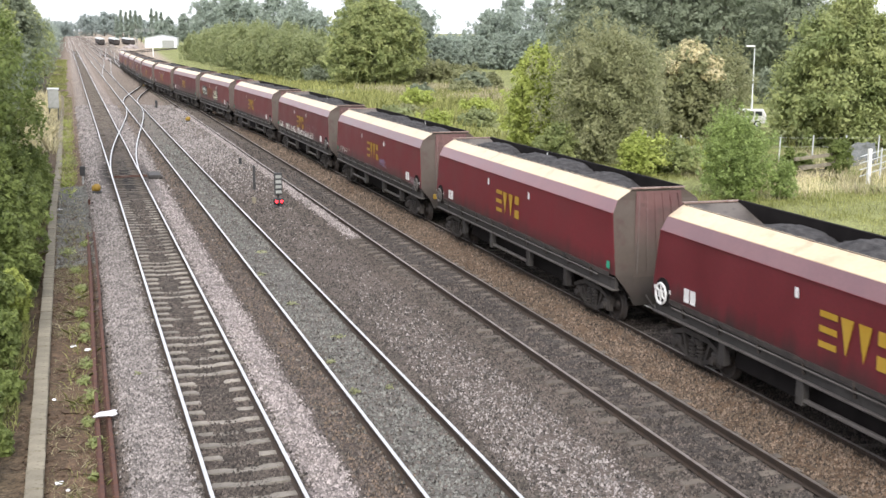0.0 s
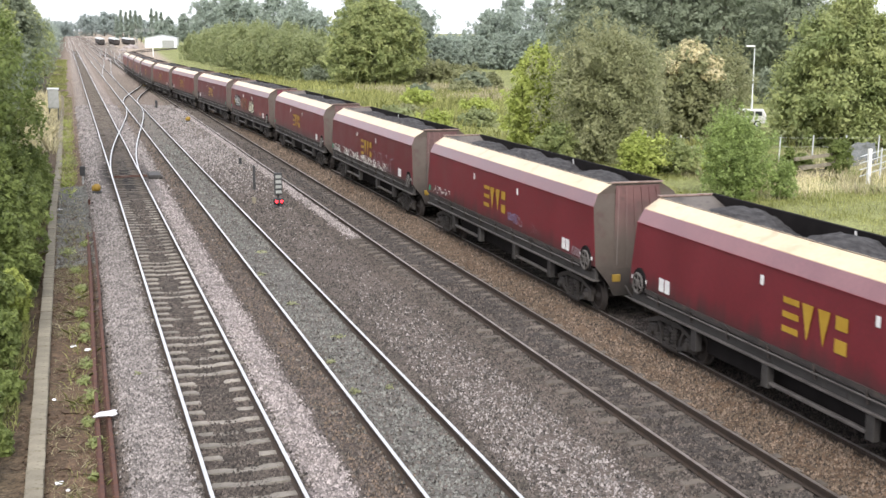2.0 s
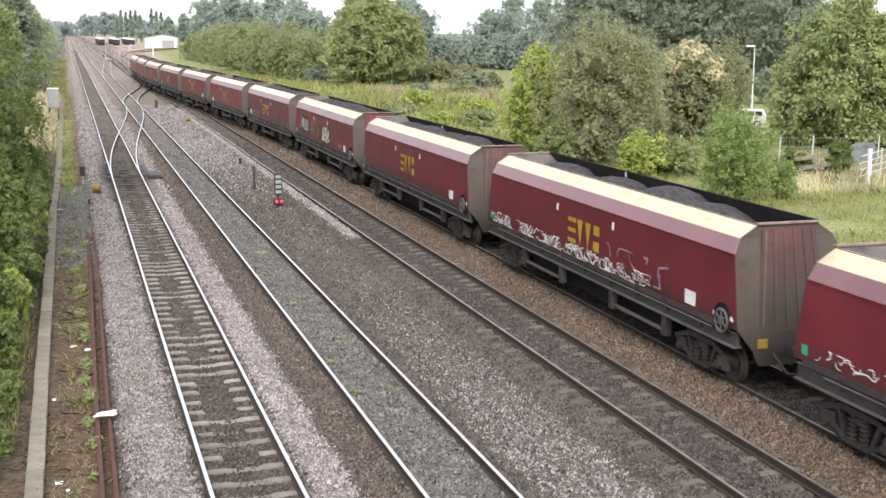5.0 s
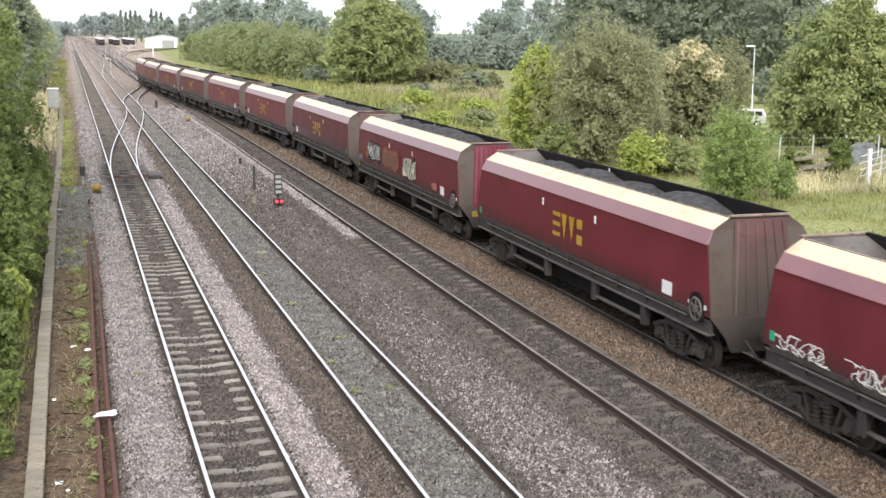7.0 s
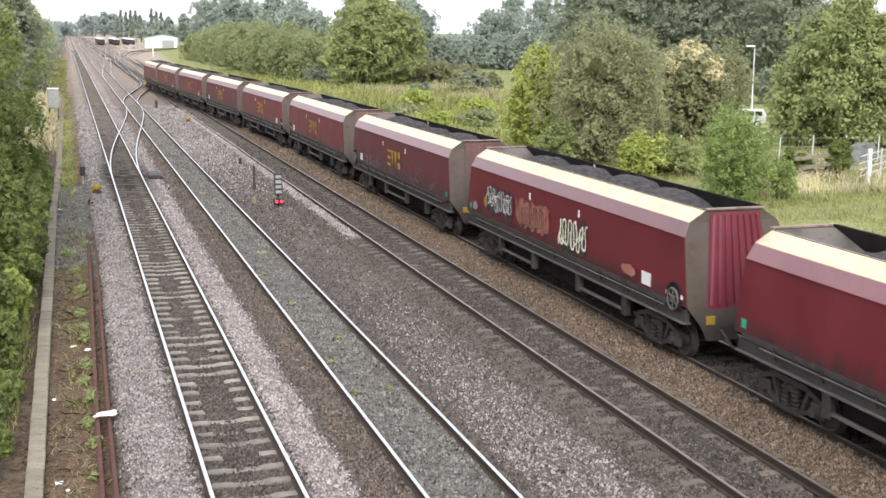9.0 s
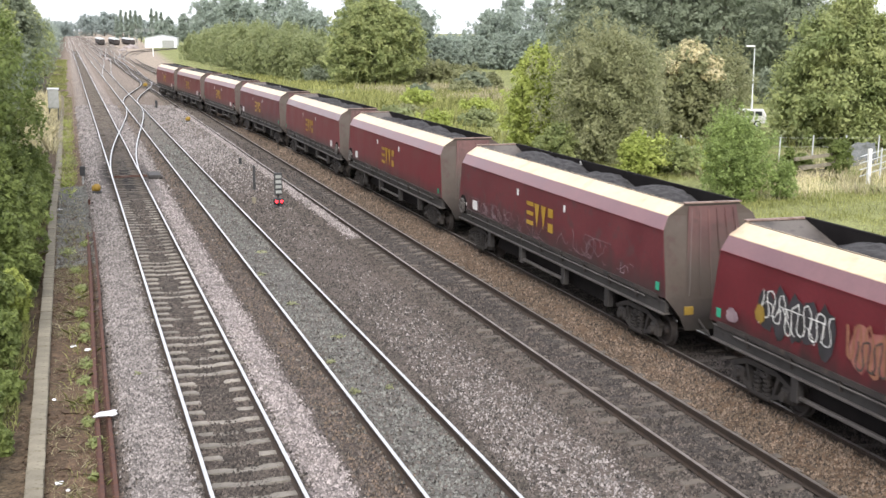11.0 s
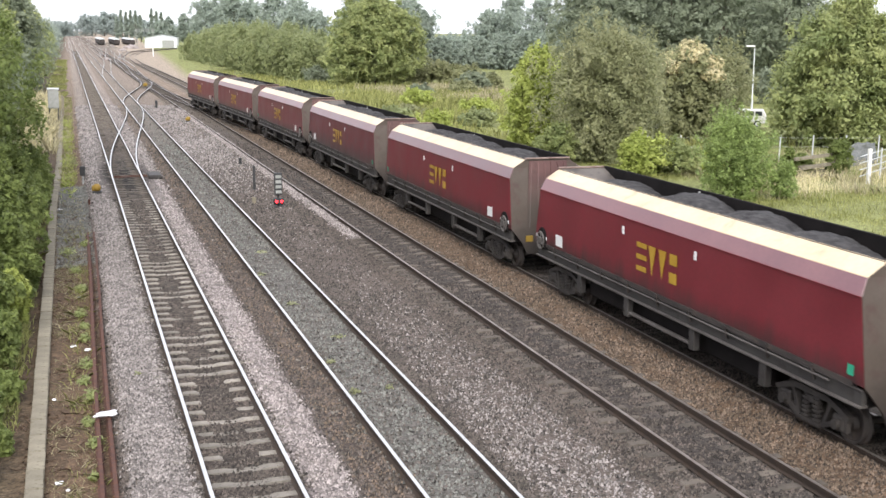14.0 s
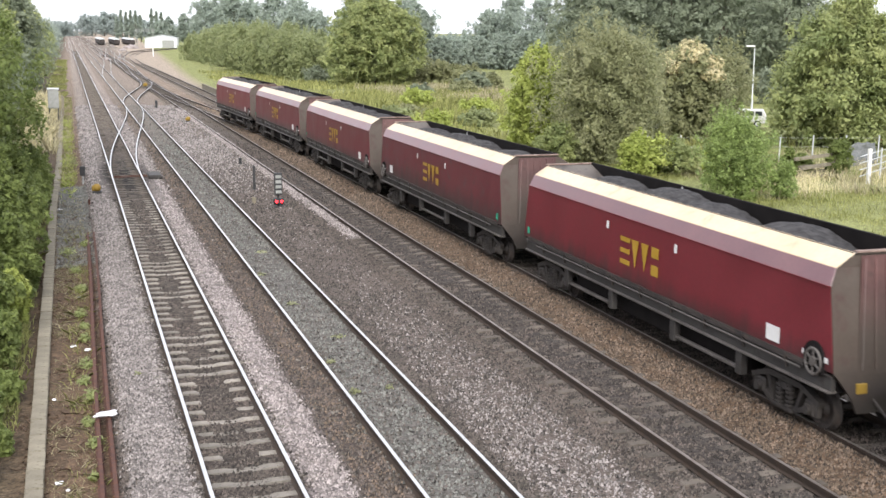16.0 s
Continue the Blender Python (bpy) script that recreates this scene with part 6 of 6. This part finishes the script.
# ---- beyond the train ----
def make_yard_edge():
    # street lamp
    lp = thing("street_lamp", pose(73.2, 118.6, -1.0), "tall pale grey street lamp behind the bushes", "street lamp")
    bm = bmesh.new()
    rod(bm, (0, 0, 0), (0, 0, 1.2), 0.13, 0.13)
    rod(bm, (0, 0, 1.2), (0, 0, 7.1), 0.085, 0.06)
    rod(bm, (0, 0, 7.1), (-0.5, -0.1, 7.2), 0.05)
    part("column", bm, M["grey_box"], lp)
    bm = bmesh.new()
    box(bm, -1.1, -0.1, -0.28, 0.12, 7.12, 7.3, 0.06)
    part("lantern", bm, M["white"], lp, "pale lantern head")
    # parked van
    v = thing("parked_car", pose(58.9, 96.8, -0.8, 0, 0, -32), "white parked estate car half hidden by bushes", "car")
    bm = bmesh.new()
    prism(bm, [(-2.1, 0.35), (-2.12, 0.85), (-1.9, 0.98), (-1.0, 1.05), (-0.35, 1.58), (1.75, 1.60), (2.05, 1.05), (2.1, 0.4)], -0.85, 0.85)
    bmesh.ops.bevel(bm, geom=bm.edges[:], offset=0.06, segments=2, affect="EDGES", profile=0.5)
    part("body", bm, M["white"], v)
    for s in (-1, 1):
        for a, b in ((-0.75, 0.1), (0.2, 0.95), (1.05, 1.7)):
            bm = bmesh.new()
            y0, y1 = sorted((s * 0.84, s * 0.865))
            bm2 = [(a + (0.22 if a < 0 else 0.03), 1.08), (b, 1.08), (b - (0.0 if b < 1.6 else 0.05), 1.46), (a + (0.55 if a < 0 else 0.03), 1.46)]
            prism(bm, bm2, y0, y1)
            part("window", bm, M["glass"], v)
    bm = bmesh.new()
    prism(bm, [(-1.0, 1.08), (-0.97, 1.06), (-0.42, 1.50), (-0.45, 1.53)], -0.72, 0.72)
    part("windscreen", bm, M["glass"], v)
    for x in (-1.35, 1.3):
        for s in (-1, 1):
            bm = bmesh.new()
            rod(bm, (x, s * 0.70, 0.32), (x, s * 0.88, 0.32), 0.32, None, 18)
            w = part("wheel", bm, M["tyre"], v)
            bm = bmesh.new()
            rod(bm, (x, s * 0.87, 0.32), (x, s * 0.895, 0.32), 0.2, None, 14)
            part("hub", bm, M["steel"], w)
    for s in (-1, 1):
        bm = bmesh.new()
        box(bm, -2.16, -2.05, s * 0.6 - 0.16, s * 0.6 + 0.16, 0.68, 0.84, 0.02)
        part("headlight", bm, M["glass"], v)
    # steel yard fence with white post
    fn = thing("yard_fence", pose(44.5, 59.1, -1.0), "thin steel rail fence with a white end post", "fence")
    dirs = Vector((0.78, 0.62, 0))
    for i in range(6):
        p = dirs * (i * 2.6)
        bm = bmesh.new()
        r = 0.10 if i == 0 else 0.05
        box(bm, p.x - r, p.x + r, p.y - r, p.y + r, -0.1, 2.05 if i == 0 else 1.9, 0.02)
        part("post", bm, M["white"] if i == 0 else M["steel"], fn)
    for z in (0.6, 0.98, 1.36, 1.74):
        bm = bmesh.new()
        rod(bm, tuple(dirs * -2.0 + Vector((0, 0, z))), tuple(dirs * 14 + Vector((0, 0, z))), 0.024, None, 6)
        part("rail", bm, M["grey_box"], fn)
    # grey mesh fence panels and thin posts
    mf = thing("mesh_fence", pose(44.3, 70.5, -1.0), "sagging grey wire mesh fence on thin posts", "fence")
    for i in range(8):
        x = -7.5 + i * 2.2
        bm = bmesh.new()
        rod(bm, (x, -x * 0.25, -0.1), (x + 0.05, -x * 0.25, 1.9), 0.05)
        part("post", bm, M["steel"], mf)
    for j in range(3):
        bm = bmesh.new()
        rod(bm, (-7.5, 1.87, 0.5 + j * 0.6), (7.9, -1.97, 0.5 + j * 0.6), 0.006, None, 4)
        part("wire", bm, M["steel"], mf)
    # heap of old timber overgrown with creepers
    tp = thing("timber_stack", pose(42.6, 62.4, -1.0, 0, 0, 15), "weathered grey timber stack overgrown with ivy", "timber stack")
    rnd = random.Random(12)
    for i in range(7):
        z, yy = 0.25 + (i // 3) * 0.52, -0.5 + (i % 3) * 0.5
        bm = bmesh.new()
        bar(bm, (-1.5 + rnd.uniform(-0.3, 0.3), yy, z + rnd.uniform(-0.1, 0.1)), (1.5 + rnd.uniform(-0.3, 0.3), yy + rnd.uniform(-0.3, 0.3), z + rnd.uniform(-0.1, 0.25)), 0.2, 0.18)
        part("beam", bm, M["concrete"], tp, "weathered grey beam")
    for i, (x, y, h, w) in enumerate([(41.0, 63.0, 1.9, 1.3), (42.4, 63.9, 1.5, 1.6), (44.2, 63.0, 2.4, 1.3), (46.8, 66.0, 2.2, 1.6)]):
        tree("ivy_clump", x, y - 1.0, h, w, "leaf_hedge", "dark ivy growing over the timber stack", "shrub", 9, 1900, 0.11, 0.02, 0.2, "ivy clumps", i)
    # grey tarpaulin over the fence
    verts, faces = [], []
    for j in range(9):
        for i in range(25):
            u, w = i / 24, j / 8
            verts.append((47.8 + u * 3.6, 67.2 + u * 0.6 + 0.35 * noise.noise((u * 9, w * 4, 1)) - 0.6 * w * w, -1.0 + (1.5 + 0.35 * noise.noise((u * 4, 0, 8))) * (1 - w) + 0.12 * noise.noise((u * 6, w * 2, 5))))
    for j in range(8):
        for i in range(24):
            faces.append((j * 25 + i, j * 25 + i + 1, (j + 1) * 25 + i + 1, (j + 1) * 25 + i))
    tarp = new("tarpaulin", mesh_of("tarpaulin", verts, faces, M["net"], smooth=True))
    md = tarp.modifiers.new("thick", "SOLIDIFY")
    md.thickness = 0.03
    tagged(tarp, "grey netting hung over the yard fence", "netting")
    # brick pier behind
    bp_ = thing("brick_wall", pose(63.5, 84.2, -1.0, 0, 0, -35), "short red brick wall under the large tree", "wall")
    bm = bmesh.new()
    box(bm, -1.6, 1.6, -0.12, 0.12, 0, 1.9)
    part("wall_body", bm, M["tile"], bp_)
    bm = bmesh.new()
    box(bm, -1.65, 1.65, -0.16, 0.16, 1.9, 2.0, 0.02)
    part("coping", bm, M["concrete"], bp_)
    # far white shed
    sh = thing("shed", pose(40.5, 552, -0.25, 0, 0, -8), "white metal shed beside the far tracks", "shed")
    bm = bmesh.new()
    prism(bm, [(-7, 0), (-7, 4.2), (0, 5.5), (7, 4.2), (7, 0)], -6, 6)
    part("wall", bm, M["grey_box"], sh)
    for s in (-1, 1):
        bm = bmesh.new()
        bar(bm, (s * 3.6, -6.3, 4.98), (s * 3.6, 6.3, 4.98), 7.4, 0.14)
        for vv in bm.verts:
            vv.co.z += -(abs(vv.co.x) - 3.6) * 0.186
        part("roof", bm, M["grey_box"], sh, "pale metal roof")
    bm = bmesh.new()
    box(bm, 0.5, 5.6, -6.06, -6.0, 0, 3.3)
    part("shed_door", bm, M["slat"], sh, "grey roller door")
    # low pale wall beside the siding
    lw = thing("retaining_wall", Matrix.Identity(4), "low pale concrete wall beside the siding", "wall")
    bm = bmesh.new()
    bar(bm, (17.4, 112, 0.0), (17.3, 165, 0.0), 0.2, 0.9)
    part("wall_body", bm, M["concrete"], lw)
    bm = bmesh.new()
    bar(bm, (17.4, 112, 0.47), (17.3, 165, 0.47), 0.3, 0.07)
    part("coping", bm, M["concrete"], lw)
    # stored wagons in the yard
    for r, (x, y0, n) in enumerate(((17.0, 640, 5), (24.0, 632, 5), (31.0, 626, 5))):
        for i in range(n):
            ob = thing("stored_wagon", pose(x, y0 + i * 18, -0.2), "dark stored wagon with pale roof in the far yard", "freight wagon", "stored wagons")
            bm = bmesh.new()
            box(bm, -1.35, 1.35, -8, 8, 0.9, 2.9, 0.05)
            part("body", bm, M["grime"], ob)
            bm = bmesh.new()
            prism(bm, [(-1.4, 2.9), (-0.8, 3.5), (0.8, 3.5), (1.4, 2.9)], -8.1, 8.1)
            part("roof", bm, M["grey_box"], ob, "pale roof")
            for yy in (-5.5, 5.5):
                bm = bmesh.new()
                box(bm, -1.1, 1.1, yy - 1.3, yy + 1.3, 0.1, 0.9, 0.05)
                part("bogie", bm, M["grime"], ob)
    # lattice signal gantry far off
    sgn = thing("signal_gantry", pose(36, 600, -0.3), "pale lattice signal gantry in the far yard", "gantry")
    for x in (-4, 4):
        bm = bmesh.new()
        for d in (-0.4, 0.4):
            rod(bm, (x + d, 0, 0), (x + d, 0, 8.2), 0.09, None, 5)
        for z in range(8):
            rod(bm, (x - 0.4, 0, z), (x + 0.4, 0, z + 1), 0.06, None, 5)
        part("leg", bm, M["slat"], sgn)
    bm = bmesh.new()
    for z in (7.2, 8.2):
        rod(bm, (-4.5, 0, z), (4.5, 0, z), 0.09, None, 5)
    for i in range(9):
        rod(bm, (-4.5 + i, 0, 7.2 + (i % 2)), (-3.5 + i, 0, 8.2 - (i % 2)), 0.06, None, 5)
    part("beam", bm, M["slat"], sgn)
    # pale spoil heaps beside the far curve
    for i, (x, y, s) in enumerate([(26, 529, 3.2), (20, 470, 1.6), (10, 330, 1.2)]):
        bm = bmesh.new()
        bmesh.ops.create_icosphere(bm, subdivisions=3, radius=1.0)
        for vv in bm.verts:
            d = 1 + 0.35 * noise.noise(vv.co * 2 + Vector((i, 0, 0)))
            vv.co = Vector((vv.co.x * d * s, vv.co.y * d * s, max(vv.co.z, -0.1) * d * s * 0.5))
        me = bpy.data.meshes.new("stone_heap")
        bm.to_mesh(me)
        bm.free()
        me.materials.append(M["stone_light"])
        ob = new("stone_heap", me)
        ob.location = (x, y, -0.25)
        tagged(ob, "pale heap of stone beside the tracks", "stone heap", "stone heaps")


make_lineside()
make_yard_edge()
make_grass()
make_stones()


motions()
